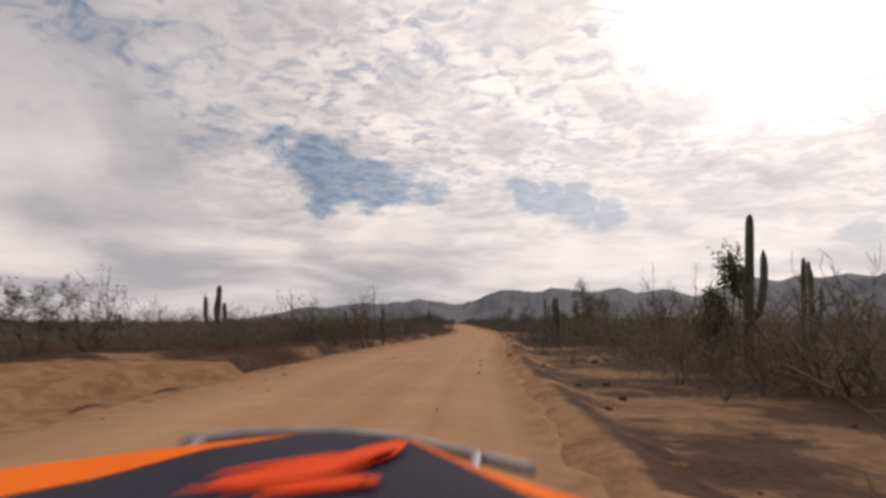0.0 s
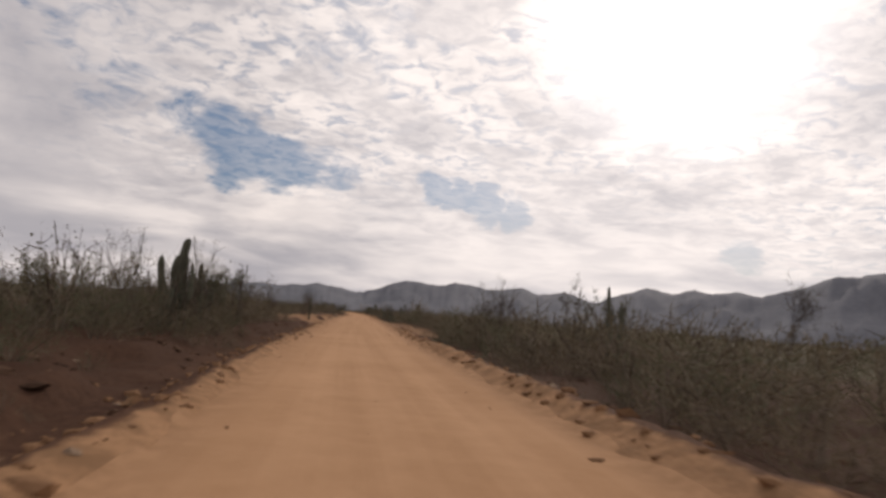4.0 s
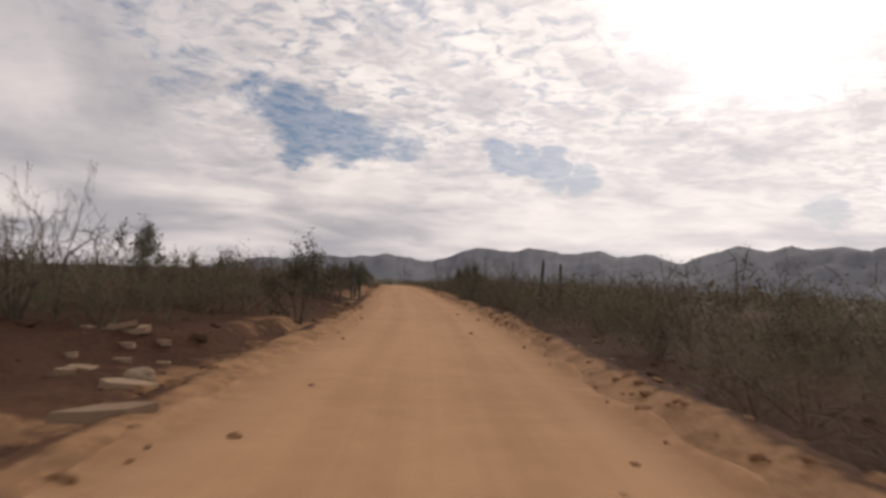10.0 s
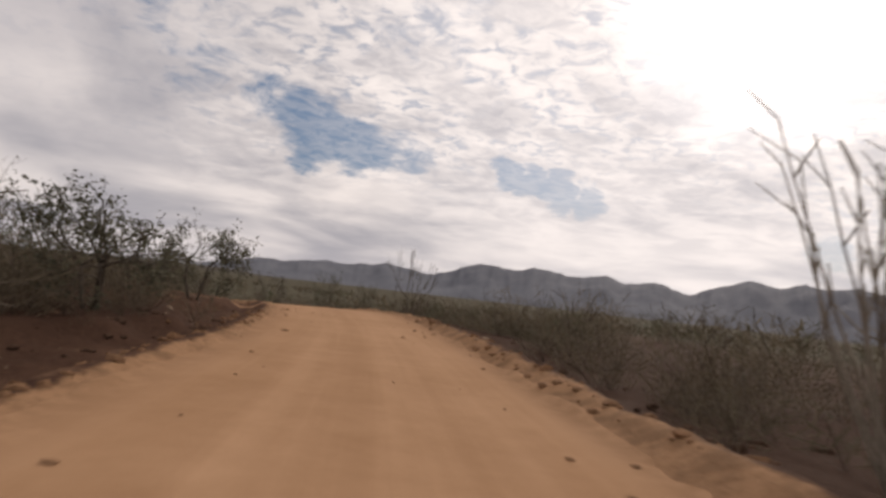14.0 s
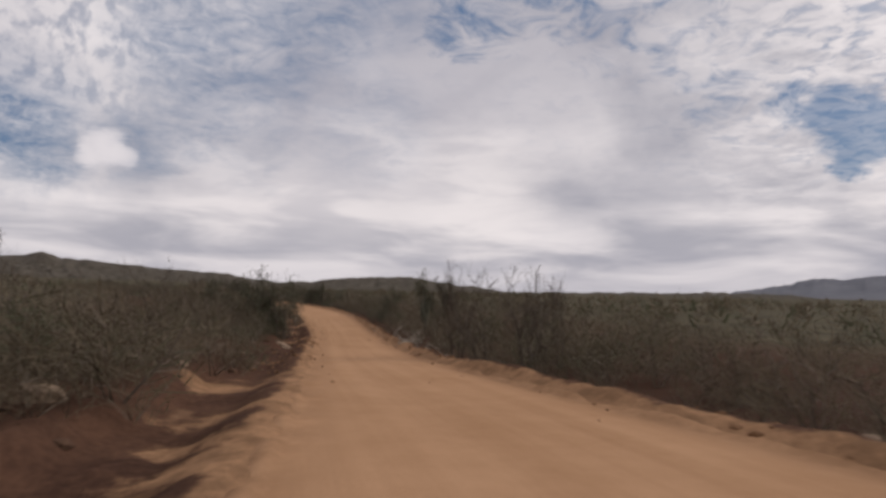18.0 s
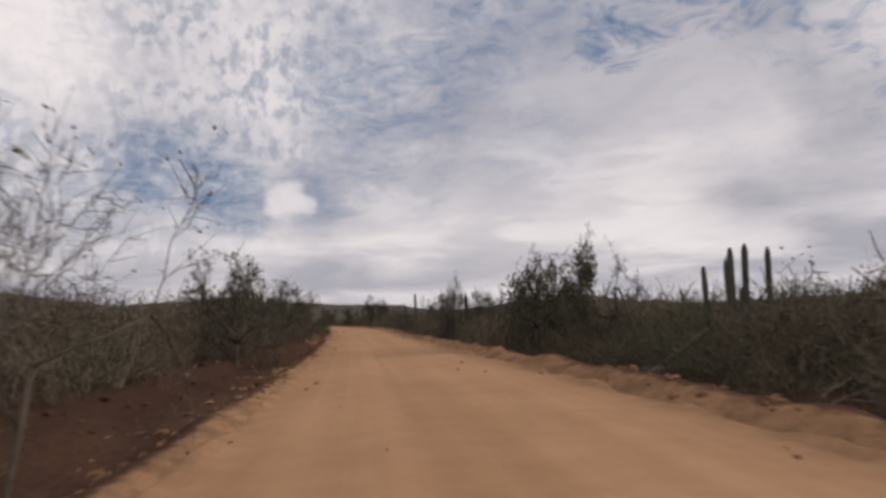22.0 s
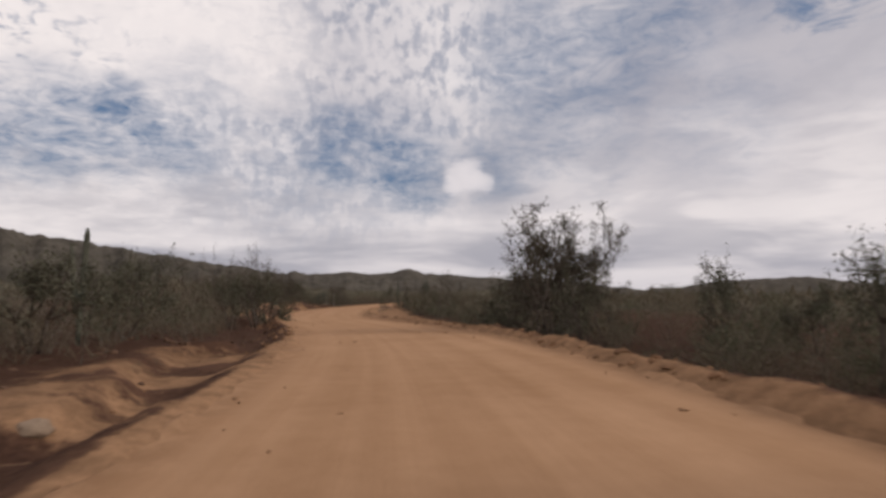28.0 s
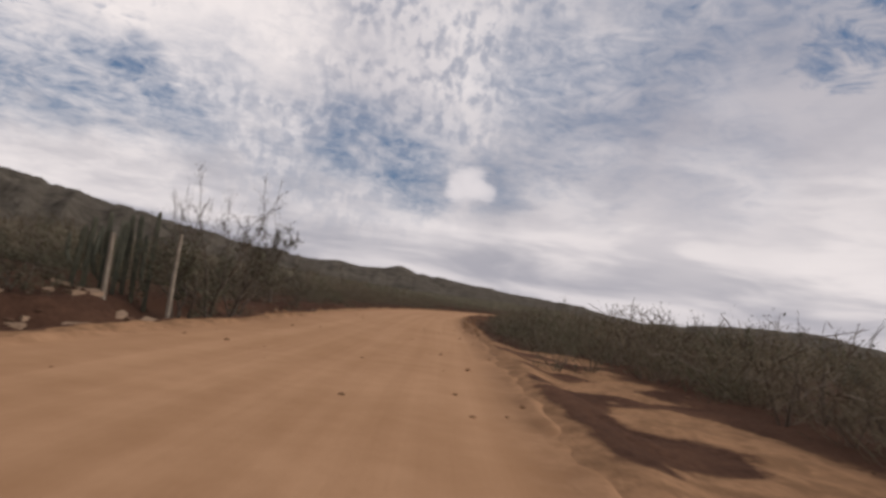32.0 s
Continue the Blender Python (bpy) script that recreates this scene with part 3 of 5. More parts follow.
# ---- plants: shapes of height 1 and width 1 ----
def tubes(segs, sides):
    """segs: rows of start, end, radius at both. A tapered tube for each."""
    s = np.asarray(segs, float)
    a, b, ra, rb = s[:, 0:3], s[:, 3:6], s[:, 6], s[:, 7]
    w = b - a
    w = w / (np.linalg.norm(w, axis=1, keepdims=True) + 1e-9)
    ref = np.where(np.abs(w[:, 2:3]) > 0.8, np.array([[1.0, 0, 0]]), np.array([[0, 0, 1.0]]))
    e = np.cross(w, ref)
    e = e / (np.linalg.norm(e, axis=1, keepdims=True) + 1e-9)
    g = np.cross(w, e)
    ang = np.arange(sides) * 2 * np.pi / sides
    ring = np.cos(ang)[None, :, None] * e[:, None, :] + np.sin(ang)[None, :, None] * g[:, None, :]
    v = np.concatenate([a[:, None, :] + ring * ra[:, None, None], b[:, None, :] + ring * rb[:, None, None]], 1)
    k = np.arange(sides)
    f = np.stack([k, (k + 1) % sides, (k + 1) % sides + sides, k + sides], -1)
    return v.reshape(-1, 3), (f[None] + (np.arange(len(s)) * 2 * sides)[:, None, None]).reshape(-1, 4)


def chains(segs):
    """Joins limb pieces that follow each other: lists of places with radii."""
    live, done = {}, []
    for level, *s in segs:
        a, c, ra, rc = np.array(s[0:3]), np.array(s[3:6]), s[6], s[7]
        run = live.get(level)
        if run is None or np.abs(run[-1][0] - a).max() > 1e-6:
            run = [(a, ra)]
            live[level] = run
            done.append((level, run))
        run.append((c, rc))
    return [(level, np.array([p for p, r in run]), np.array([r for p, r in run])) for level, run in done]


def pipe(line, radius, sides):
    """One closed tube along a line of places; radius may differ from place to place."""
    line = np.concatenate([line[:1], line, line[-1:]])
    size = np.broadcast_to(radius, (len(line) - 2,))
    size = np.concatenate([[0.001], size, [0.001]])
    w = np.gradient(line, axis=0)
    w /= np.linalg.norm(w, axis=1, keepdims=True) + 1e-9
    w[0], w[-1] = w[1], w[-2]
    ref = np.array([0, 0, 1.0]) if np.abs(w[:, 2]).max() < 0.9 else np.array([0.83, 0.55, 0.1])
    e = np.cross(w, ref)
    e /= np.linalg.norm(e, axis=1, keepdims=True) + 1e-9
    g = np.cross(w, e)
    ang = np.arange(sides) * 2 * np.pi / sides
    v = line[:, None, :] + size[:, None, None] * (np.cos(ang)[None, :, None] * e[:, None, :] + np.sin(ang)[None, :, None] * g[:, None, :])
    k = np.arange(sides)
    f = np.stack([k, (k + 1) % sides, (k + 1) % sides + sides, k + sides], -1)
    return v.reshape(-1, 3), np.concatenate([f + i * sides for i in range(len(line) - 1)])


def joined(pieces):
    vs, fs, base = [], [], 0
    for v, f in pieces:
        vs.append(v)
        fs.append(f + base)
        base += len(v)
    return np.concatenate(vs), np.concatenate(fs)


def blades(places, size, rng, lean=1.0, long=1.6):
    """Small four-cornered leaves at places, turned at random."""
    n = len(places)
    e = rng.normal(size=(n, 3))
    e /= np.linalg.norm(e, axis=1, keepdims=True)
    g = rng.normal(size=(n, 3)) * (1, 1, lean)
    g -= e * (e * g).sum(1, keepdims=True)
    g /= np.linalg.norm(g, axis=1, keepdims=True) + 1e-9
    s = size * rng.uniform(0.6, 1.4, (n, 1))
    v = np.stack([places - e * s * long / 2, places + g * s / 2, places + e * s * long / 2, places - g * s / 2], 1)
    return v.reshape(-1, 3), np.arange(4 * n).reshape(n, 4)


def branch(rng, start, way, length, thick, level, stop, splits, out, tips, droop, spread):
    """Grows one limb with bends, and its forks."""
    p, w = np.array(start), np.array(way) / np.linalg.norm(way)
    parts = 3 if level < 2 else 2
    for i in range(parts):
        w = w + rng.normal(size=3) * 0.22 + np.array([0, 0, droop])
        w /= np.linalg.norm(w)
        q = p + w * length / parts
        r0, r1 = thick * (1 - 0.4 * i / parts), thick * (1 - 0.4 * (i + 1) / parts)
        out.append((level, *p, *q, r0, r1))
        if level < stop and i == parts - 2 and rng.random() < 0.7:
            side = w + rng.normal(size=3) * spread
            branch(rng, q, side, length * rng.uniform(0.5, 0.8), r1 * 0.65, level + 1, stop, splits, out, tips, droop, spread)
        p = q
    if level >= stop:
        tips.append(p)
        return
    for _ in range(splits):
        side = w + rng.normal(size=3) * spread
        branch(rng, p, side, length * rng.uniform(0.55, 0.85), thick * 0.58 * rng.uniform(0.75, 1.1), level + 1, stop, splits, out, tips, droop, spread)


def fit_unit(arrays):
    """Scales so that the plant is 1 high and about 1 wide."""
    both = np.concatenate([a for a in arrays if len(a)])
    top = np.percentile(both[:, 2], 99.7)
    wide = max(np.percentile(np.abs(both[:, :2]), 97) * 2, 0.05)
    return np.array([1 / wide, 1 / wide, 1 / top])


SIZE = 3.6  # the height and width at which trees are drawn


def ribbons(segs, rng):
    """Flat strips for the finest twigs."""
    s = np.asarray(segs, float)
    a, c, r = s[:, 0:3], s[:, 3:6], np.maximum(s[:, 6:7], s[:, 7:8])
    w = c - a
    e = np.cross(w, rng.normal(size=w.shape))
    e = e / (np.linalg.norm(e, axis=1, keepdims=True) + 1e-9) * r
    v = np.stack([a - e, a + e, c + e * 0.5, c - e * 0.5], 1).reshape(-1, 3)
    return v, np.arange(len(v)).reshape(-1, 4)


def tree_shapes(seed, leafy, many=2500, leaf=0.07, single=False, slim=1.0):
    rng = np.random.default_rng(seed)
    segs, tips = [], []
    stems = rng.integers(2, 5)
    stop, splits, spread, droop = (3, 3, 0.62, 0.03) if leafy else (4, 2, 0.60, 0.05)
    turn = rng.uniform(0, 6.28)
    if single:
        # one clean trunk that forks at a third of the height into a flat, wide crown
        stems, stop, splits, spread, droop = 1, 4, 3, 0.72, 0.0
    for i in range(stems):
        a = turn + 6.28 * i / stems + rng.normal() * 0.4
        lean = rng.uniform(0.05, 0.2) if single else rng.uniform(0.25, 0.8)
        branch(rng, (0.03 * np.cos(a), 0.03 * np.sin(a), -0.04), (lean * np.cos(a), lean * np.sin(a), 1), 0.34, 0.016, 0, stop, splits, segs, tips, droop, spread)
    segs, tips = np.array(segs), np.array(tips)
    k = fit_unit([segs[:, 4:7]]) * SIZE * (0.94 if leafy else 1.0)
    segs[:, 1:4], segs[:, 4:7], tips = segs[:, 1:4] * k, segs[:, 4:7] * k, tips * k
    segs[:, 7:9] = np.maximum(segs[:, 7:9] * SIZE * slim, 0.004)
    tv, tf = joined([pipe(p, q, 7) for level, p, q in chains(segs[segs[:, 0] <= 1])])
    fine = segs[segs[:, 0] >= 2, 1:]
    # short spurs along the fine twigs
    m = 1 if leafy else 2
    at = np.repeat(fine, m, 0)
    u = rng.random((len(at), 1))
    root = at[:, 0:3] * (1 - u) + at[:, 3:6] * u
    way = (at[:, 3:6] - at[:, 0:3])
    way = way / (np.linalg.norm(way, axis=1, keepdims=True) + 1e-9) + rng.normal(size=way.shape) * 0.7
    end = root + way * rng.uniform(0.06, 0.24, (len(at), 1))
    spurs = np.concatenate([root, end, np.full((len(at), 1), 0.0045), np.full((len(at), 1), 0.003)], 1)
    last = 3 if leafy else 4
    wv, wf = tubes(segs[(segs[:, 0] >= 2) & (segs[:, 0] < last), 1:], 3)
    sv, sf = ribbons(np.concatenate([spurs, segs[segs[:, 0] >= last, 1:] * (1, 1, 1, 1, 1, 1, 1.5, 1.5)]), rng)
    wv, wf = np.concatenate([wv, sv]), np.concatenate([wf, sf + len(wv)])
    if leafy:
        seat = np.concatenate([tips, end])
        n = many
        spot = seat[rng.integers(0, len(seat), n)] * rng.uniform(0.86, 1.02, (n, 1)) + rng.normal(size=(n, 3)) * (0.10, 0.10, 0.085)
        lv, lf = blades(spot, leaf, rng, 1.0, 1.9)
    else:
        n = 260
        lv, lf = blades(end[rng.integers(0, len(end), n)] + rng.normal(size=(n, 3)) * 0.03, 0.03, rng)
    return [(tv, tf), (wv, wf), (lv, lf)]


def gnarl(rng, p, w, length, thick, level, segs, tips):
    """One crooked limb of an old tree; side limbs leave it all along."""
    n = (3, 6, 5, 4)[level]
    p, w = np.array(p), np.array(w) / np.linalg.norm(w)
    for i in range(n):
        w = w + rng.normal(size=3) * (0.12, 0.42, 0.4, 0.34)[level] + np.array([0, 0, 0.05])
        w /= np.linalg.norm(w)
        q = p + w * length / n
        r0, r1 = thick * (1 - 0.6 * i / n), thick * (1 - 0.6 * (i + 1) / n)
        segs.append((level, *p, *q, r0, r1))
        for _ in range((0, 1 + (rng.random() < 0.35), 1, 0)[level] if i else 0):
            side = w + rng.normal(size=3) * 0.75
            gnarl(rng, q, side, length * rng.uniform(0.4, 0.68) * (1 - 0.3 * i / n), r1 * 0.5, level + 1, segs, tips)
        p = q
    if level == 0:
        turn = rng.uniform(0, 6.28)
        for i in range(6):
            a = turn + 6.28 * i / 6 + rng.normal() * 0.4
            gnarl(rng, p, (np.cos(a), np.sin(a), rng.uniform(0.35, 1.3)), rng.uniform(0.38, 0.55), thick * rng.uniform(0.28, 0.42), 1, segs, tips)
    elif level < 3:
        gnarl(rng, p, w, length * 0.45, r1 * 0.8, level + 1, segs, tips)
    else:
        tips.append(p)


def gnarled_shapes(seed, many, leaf):
    """An old tree with a stout trunk, crooked limbs and a wide crown of fine twigs."""
    rng = np.random.default_rng(seed)
    segs, tips = [], []
    gnarl(rng, (0, 0, -0.05), (rng.normal() * 0.12, rng.normal() * 0.12, 1), 0.2, 0.036, 0, segs, tips)
    segs, tips = np.array(segs), np.array(tips)
    k = fit_unit([segs[:, 4:7]]) * SIZE
    segs[:, 1:4], segs[:, 4:7], tips = segs[:, 1:4] * k, segs[:, 4:7] * k, tips * k
    segs[:, 7:9] = np.maximum(segs[:, 7:9] * SIZE, 0.005)
    stout = joined([pipe(p, q, 8) for level, p, q in chains(segs[segs[:, 0] <= 1])])
    fine = segs[segs[:, 0] >= 2, 1:]
    wv, wf = tubes(fine, 3)
    at = np.repeat(segs[segs[:, 0] == 3, 1:], 5, 0)
    u = rng.random((len(at), 1))
    root = at[:, 0:3] * (1 - u) + at[:, 3:6] * u
    end = root + rng.normal(size=root.shape) * (0.10, 0.10, 0.085)
    sv, sf = ribbons(np.concatenate([root, end, np.full((len(at), 1), 0.006), np.full((len(at), 1), 0.004)], 1), rng)
    seat = np.concatenate([tips, end])
    spot = seat[rng.integers(0, len(seat), many)] + rng.normal(size=(many, 3)) * 0.035
    return [stout, (np.concatenate([wv, sv]), np.concatenate([wf, sf + len(wv)])), blades(spot, leaf, rng, 1.0, 1.7)]


def gnarled_kind(seed, many, leaf):
    t, w, l = gnarled_shapes(seed, many, leaf)
    return [("trunk", mesh_of("trunk", *t, BARK, True)), ("twig", mesh_of("twig", *w, BARK)), ("crown", mesh_of("crown", *l, LEAF))]


def tree_kind(seed, leafy, pale=False, **how):
    t, w, l = tree_shapes(seed, leafy, **how)
    return [("trunk", mesh_of("trunk", *t, PALE if pale else BARK, True)), ("twig", mesh_of("twig", *w, PALE if pale else BARK)), ("crown", mesh_of("crown", *l, LEAF if leafy else SCRUB))]


CACTI_1 = [(-18.9, 38.2, 3.47, 0.34), (7.4, 20.9, 3.15, 0.13), (7.33, 25.9, 5.22, 0.36), (8.2, 22.0, 3.12, 0.14), (-13.2, 45.9, 2.04, 0.18), (-9.3, 40.2, 2.07, 0.12), (0.4, 49.3, 2.95, 0.18), (0.9, 49.4, 3.05, 0.18), (1.3, 49.9, 3.05, 0.19), (-21.4, 130.4, 2.82, 0.23), (-20.9, 126.5, 2.86, 0.22), (-20.5, 124.5, 3.49, 0.33), (-20.4, 123.5, 1.93, 0.18), (-3.6, 127.9, 3.04, 0.16), (-3.5, 126.9, 2.20, 0.15), (-24.2, 170.9, 2.18, 0.14), (-24.1, 170.9, 2.03, 0.10), (-20.1, 216.6, 1.38, 0.13), (-19.6, 216.2, 1.83, 0.13), (-19.1, 216.2, 2.34, 0.14), (-18.7, 216.3, 1.68, 0.14), (-18.2, 234.0, 2.38, 0.12), (-18.2, 233.5, 2.47, 0.13)]
CACTI_2 = [(-17.7, 236.6, 3.05, 0.11), (-38.3, 292.4, 2.38, 0.15), (-38.1, 292.4, 2.20, 0.13), (-37.8, 292.5, 2.34, 0.15), (-26.3, 288.0, 2.77, 0.11), (-26.2, 289.1, 2.69, 0.10), (-24.9, 290.3, 2.63, 0.10), (-44.0, 310.7, 2.33, 0.10), (-47.4, 336.9, 2.10, 0.11), (-47.2, 335.9, 2.39, 0.13), (-124.0, 448.3, -1.80, 0.20), (-159.6, 477.1, -2.18, 0.18), (-179.8, 475.4, -1.91, 0.14), (-179.1, 477.0, -1.47, 0.17), (-178.8, 475.2, -1.51, 0.17), (-178.7, 475.5, -1.44, 0.18), (-212.9, 481.8, -1.20, 0.19), (-203.2, 467.8, -1.06, 0.10), (-203.1, 467.9, -1.40, 0.09), (-203.1, 468.1, -1.61, 0.09), (-203.0, 468.2, -1.19, 0.11), (-203.0, 468.4, -1.53, 0.10), (-202.2, 467.6, -1.18, 0.08)]
CACTI_3 = [(-208.6, 483.5, -1.34, 0.14), (-208.5, 483.7, -1.66, 0.12), (-249.4, 496.8, -0.98, 0.19), (-245.6, 498.7, -1.38, 0.19), (-235.3, 495.0, -1.68, 0.14), (-300.0, 494.8, -1.55, 0.10), (-299.0, 494.7, -0.79, 0.10), (-299.0, 494.8, -1.53, 0.10), (-327.0, 496.6, -0.99, 0.12), (-403.8, 516.0, -0.25, 0.16), (-401.5, 519.2, -1.02, 0.19), (-399.6, 518.8, -0.46, 0.21), (-399.5, 519.3, -1.61, 0.17), (-392.6, 518.0, -0.64, 0.25), (-425.6, 505.7, -1.55, 0.13), (-425.5, 506.3, -1.53, 0.13), (-425.4, 506.6, -1.54, 0.15), (-425.3, 507.0, -1.38, 0.15), (-424.6, 505.2, -2.06, 0.14), (-424.6, 505.5, -1.81, 0.12), (-424.4, 506.3, -1.81, 0.12)]
CACTI = CACTI_1 + CACTI_2 + CACTI_3
CANDELABRA = [(-17.8, 235.3, 3.1, 0.2, ((2.9, 0.42, 0.5, 1.0), (0.2, 0.36, 0.52, 0.78), (3.4, 0.16, 0.6, 0.76), (1.5, 0.3, 0.45, 0.7)))]
WANDS_1 = [(7.0, 15.8, 2.99, 1.35), (-13.9, 53.8, 3.52, 1.45), (-13.1, 58.9, 3.26, 1.14), (-13.5, 66.9, 2.49, 0.85), (-28.9, 197.0, 2.79, 1.55), (-14.5, 214.8, 4.38, 2.15), (-33.4, 239.7, 2.34, 0.79), (-32.6, 242.8, 2.60, 1.11), (-37.2, 260.3, 2.50, 0.64), (-38.9, 353.0, 4.33, 2.18), (-31.8, 340.6, 4.71, 1.96), (-29.0, 344.1, 4.77, 1.07), (-138.6, 442.2, -1.25, 0.88), (-137.0, 443.0, -1.45, 1.19), (-15.7, 241.2, 3.90, 1.50), (-14.0, 240.1, 3.60, 1.50)]
WANDS = WANDS_1
LEAFY_1 = [(-16.5, 20.4, 2.88, 2.24), (6.5, 24.8, 4.23, 1.18), (4.9, 72.9, 6.14, 3.75), (2.0, 88.7, 4.28, 1.87), (5.3, 100.2, 4.47, 1.76), (-21.7, 118.3, 2.41, 1.41), (-20.8, 129.0, 2.87, 1.45), (-20.5, 131.0, 3.11, 1.46), (-2.6, 137.0, 3.95, 2.07), (-2.5, 132.0, 3.09, 1.48), (-16.0, 263.0, 4.00, 1.97), (-40.5, 277.0, 2.46, 0.98), (-39.3, 271.1, 2.17, 0.98), (-38.9, 267.2, 2.95, 1.64), (-34.1, 267.8, 2.57, 1.82), (-37.7, 284.4, 2.30, 1.06), (-30.3, 289.7, 2.61, 1.52), (-45.0, 320.7, 2.96, 1.96), (-33.5, 328.5, 3.08, 2.26), (-52.1, 358.7, 3.07, 3.41), (-46.9, 333.9, 3.14, 1.65), (-32.2, 334.4, 3.99, 1.10), (-55.5, 370.5, 3.33, 3.42), (-49.4, 347.5, 2.33, 1.65)]
LEAFY_2 = [(-34.5, 349.3, 3.78, 2.52), (-66.1, 389.9, 2.94, 1.87), (-67.5, 391.8, 2.17, 1.06), (-124.4, 432.3, -0.51, 1.24), (-122.4, 433.7, 0.04, 2.90), (-119.5, 433.8, -0.49, 1.22), (-129.3, 452.9, 0.61, 2.02), (-127.8, 453.5, -0.06, 1.23), (-139.1, 456.4, -0.53, 2.10), (-192.5, 465.3, -0.09, 2.86), (-188.0, 475.9, -0.88, 3.38), (-212.5, 471.8, 0.10, 3.44), (-194.5, 465.9, -1.22, 1.81), (-190.9, 476.5, -0.34, 1.68), (-189.8, 477.4, -0.46, 1.41), (-185.5, 477.3, -0.16, 2.24), (-176.7, 477.6, -2.06, 1.25), (-201.4, 466.1, -0.25, 3.25), (-186.5, 476.5, -0.27, 1.77), (-217.8, 468.6, -0.44, 1.71), (-215.0, 470.3, -0.24, 2.58), (-210.1, 483.8, -0.63, 2.61), (-207.6, 484.7, -1.13, 2.39), (-205.3, 485.1, -1.35, 2.01)]
LEAFY_3 = [(-203.2, 485.1, -1.80, 1.66), (-200.6, 483.5, -1.72, 1.76), (-198.1, 481.5, -1.89, 0.91), (-215.7, 472.2, -0.24, 2.24), (-209.7, 483.3, -0.09, 1.43), (-249.0, 496.5, -1.68, 1.34), (-244.3, 498.1, -1.15, 1.51), (-240.7, 481.1, 0.77, 4.37), (-238.7, 497.6, -0.17, 2.53), (-309.9, 509.6, -0.35, 2.01), (-302.2, 510.9, -1.38, 1.12), (-300.1, 495.4, -1.07, 1.76), (-333.1, 512.0, -0.13, 3.39), (-305.7, 511.5, -1.43, 0.82), (-303.6, 506.8, -0.42, 1.60), (-299.2, 493.7, -0.63, 1.46), (-298.7, 510.8, -1.18, 2.06), (-298.3, 512.4, -1.80, 1.92)]
LEAFY_4 = [(-302.0, 506.7, -0.07, 1.47), (-337.2, 496.2, -0.61, 2.04), (-335.9, 512.2, 0.24, 4.15), (-330.0, 497.1, -1.53, 2.54), (-328.3, 516.0, -1.22, 1.70), (-327.0, 496.7, -1.62, 1.73), (-325.2, 516.7, -2.30, 1.64), (-324.0, 496.6, -1.62, 2.52), (-318.7, 512.4, -1.65, 1.05), (-330.3, 511.7, -1.67, 1.51), (-351.6, 500.2, -0.34, 2.21), (-349.7, 499.7, -0.81, 1.83), (-347.5, 514.8, -1.20, 2.29), (-345.7, 498.5, -1.18, 1.83), (-342.7, 512.7, -1.24, 1.21), (-384.9, 497.9, 0.10, 1.66), (-374.9, 497.8, -0.78, 2.15), (-372.9, 497.3, -0.75, 2.33), (-370.9, 497.2, 0.01, 1.58), (-369.1, 513.7, -1.60, 1.58), (-402.0, 514.2, -0.91, 1.48)]
LEAFY_5 = [(-404.9, 516.9, -0.35, 1.78), (-442.4, 510.2, 0.25, 3.08), (-428.4, 509.3, -1.43, 2.04), (-424.2, 525.3, -2.15, 0.75), (-424.1, 508.0, -1.83, 2.01), (-420.5, 505.1, -2.49, 1.68), (-420.0, 526.5, -2.66, 1.08)]
LEAFY = LEAFY_1 + LEAFY_2 + LEAFY_3 + LEAFY_4 + LEAFY_5 + [(-412.4, 502.3, -0.13, 3.07), (-409.6, 501.5, 0.12, 2.78), (-405.5, 500.2, 0.04, 2.56), (-401.2, 499.9, -0.80, 2.40), (-395.7, 499.5, -0.29, 1.26)]
BARE_1 = [(-17.5, 24.3, 3.06, 1.98), (5.6, 29.2, 3.71, 2.07), (-8.5, 33.1, 3.06, 1.23), (7.6, 46.1, 4.00, 2.63), (-12.1, 61.1, 2.13, 0.84), (-2.0, 72.2, 3.54, 1.13), (-17.0, 93.7, 1.87, 0.92), (-22.0, 124.3, 3.73, 1.04), (-21.1, 120.4, 3.20, 1.05), (-19.8, 130.6, 2.91, 1.55), (-21.0, 140.4, 3.17, 1.68), (-20.5, 127.0, 3.71, 0.91), (-19.9, 124.1, 3.36, 1.57), (-7.2, 140.6, 3.85, 1.66), (-26.0, 180.7, 3.09, 0.98), (-26.0, 177.7, 3.04, 2.77), (-4.1, 189.2, 3.91, 2.24), (-28.1, 187.0, 3.06, 0.67), (-4.2, 203.8, 4.15, 1.46), (-19.3, 217.2, 2.80, 0.92), (-18.1, 262.8, 4.12, 2.28), (-37.8, 262.3, 3.53, 1.47)]
BARE_2 = [(-38.0, 282.4, 2.87, 0.80), (-37.9, 287.4, 2.63, 1.10), (-37.7, 283.4, 2.64, 1.33), (-45.4, 304.0, 1.58, 1.93), (-43.2, 308.8, 2.51, 0.77), (-43.2, 310.9, 2.82, 1.48), (-43.0, 312.9, 2.49, 1.17), (-27.4, 319.3, 3.47, 1.37), (-26.4, 315.4, 2.71, 1.24), (-48.8, 340.7, 2.25, 1.27), (-36.0, 351.0, 3.40, 2.14), (-34.3, 353.4, 3.36, 1.54), (-50.3, 352.4, 2.90, 0.48), (-48.8, 344.5, 2.17, 1.02), (-65.5, 386.9, 2.60, 1.07), (-49.5, 388.2, 3.89, 1.52), (-82.2, 429.3, 1.25, 0.89), (-74.8, 430.5, 2.13, 1.35), (-82.3, 427.7, 0.59, 1.97), (-100.8, 420.3, -0.67, 0.48), (-100.4, 435.6, -0.72, 1.31), (-99.9, 433.0, -0.43, 0.70)]
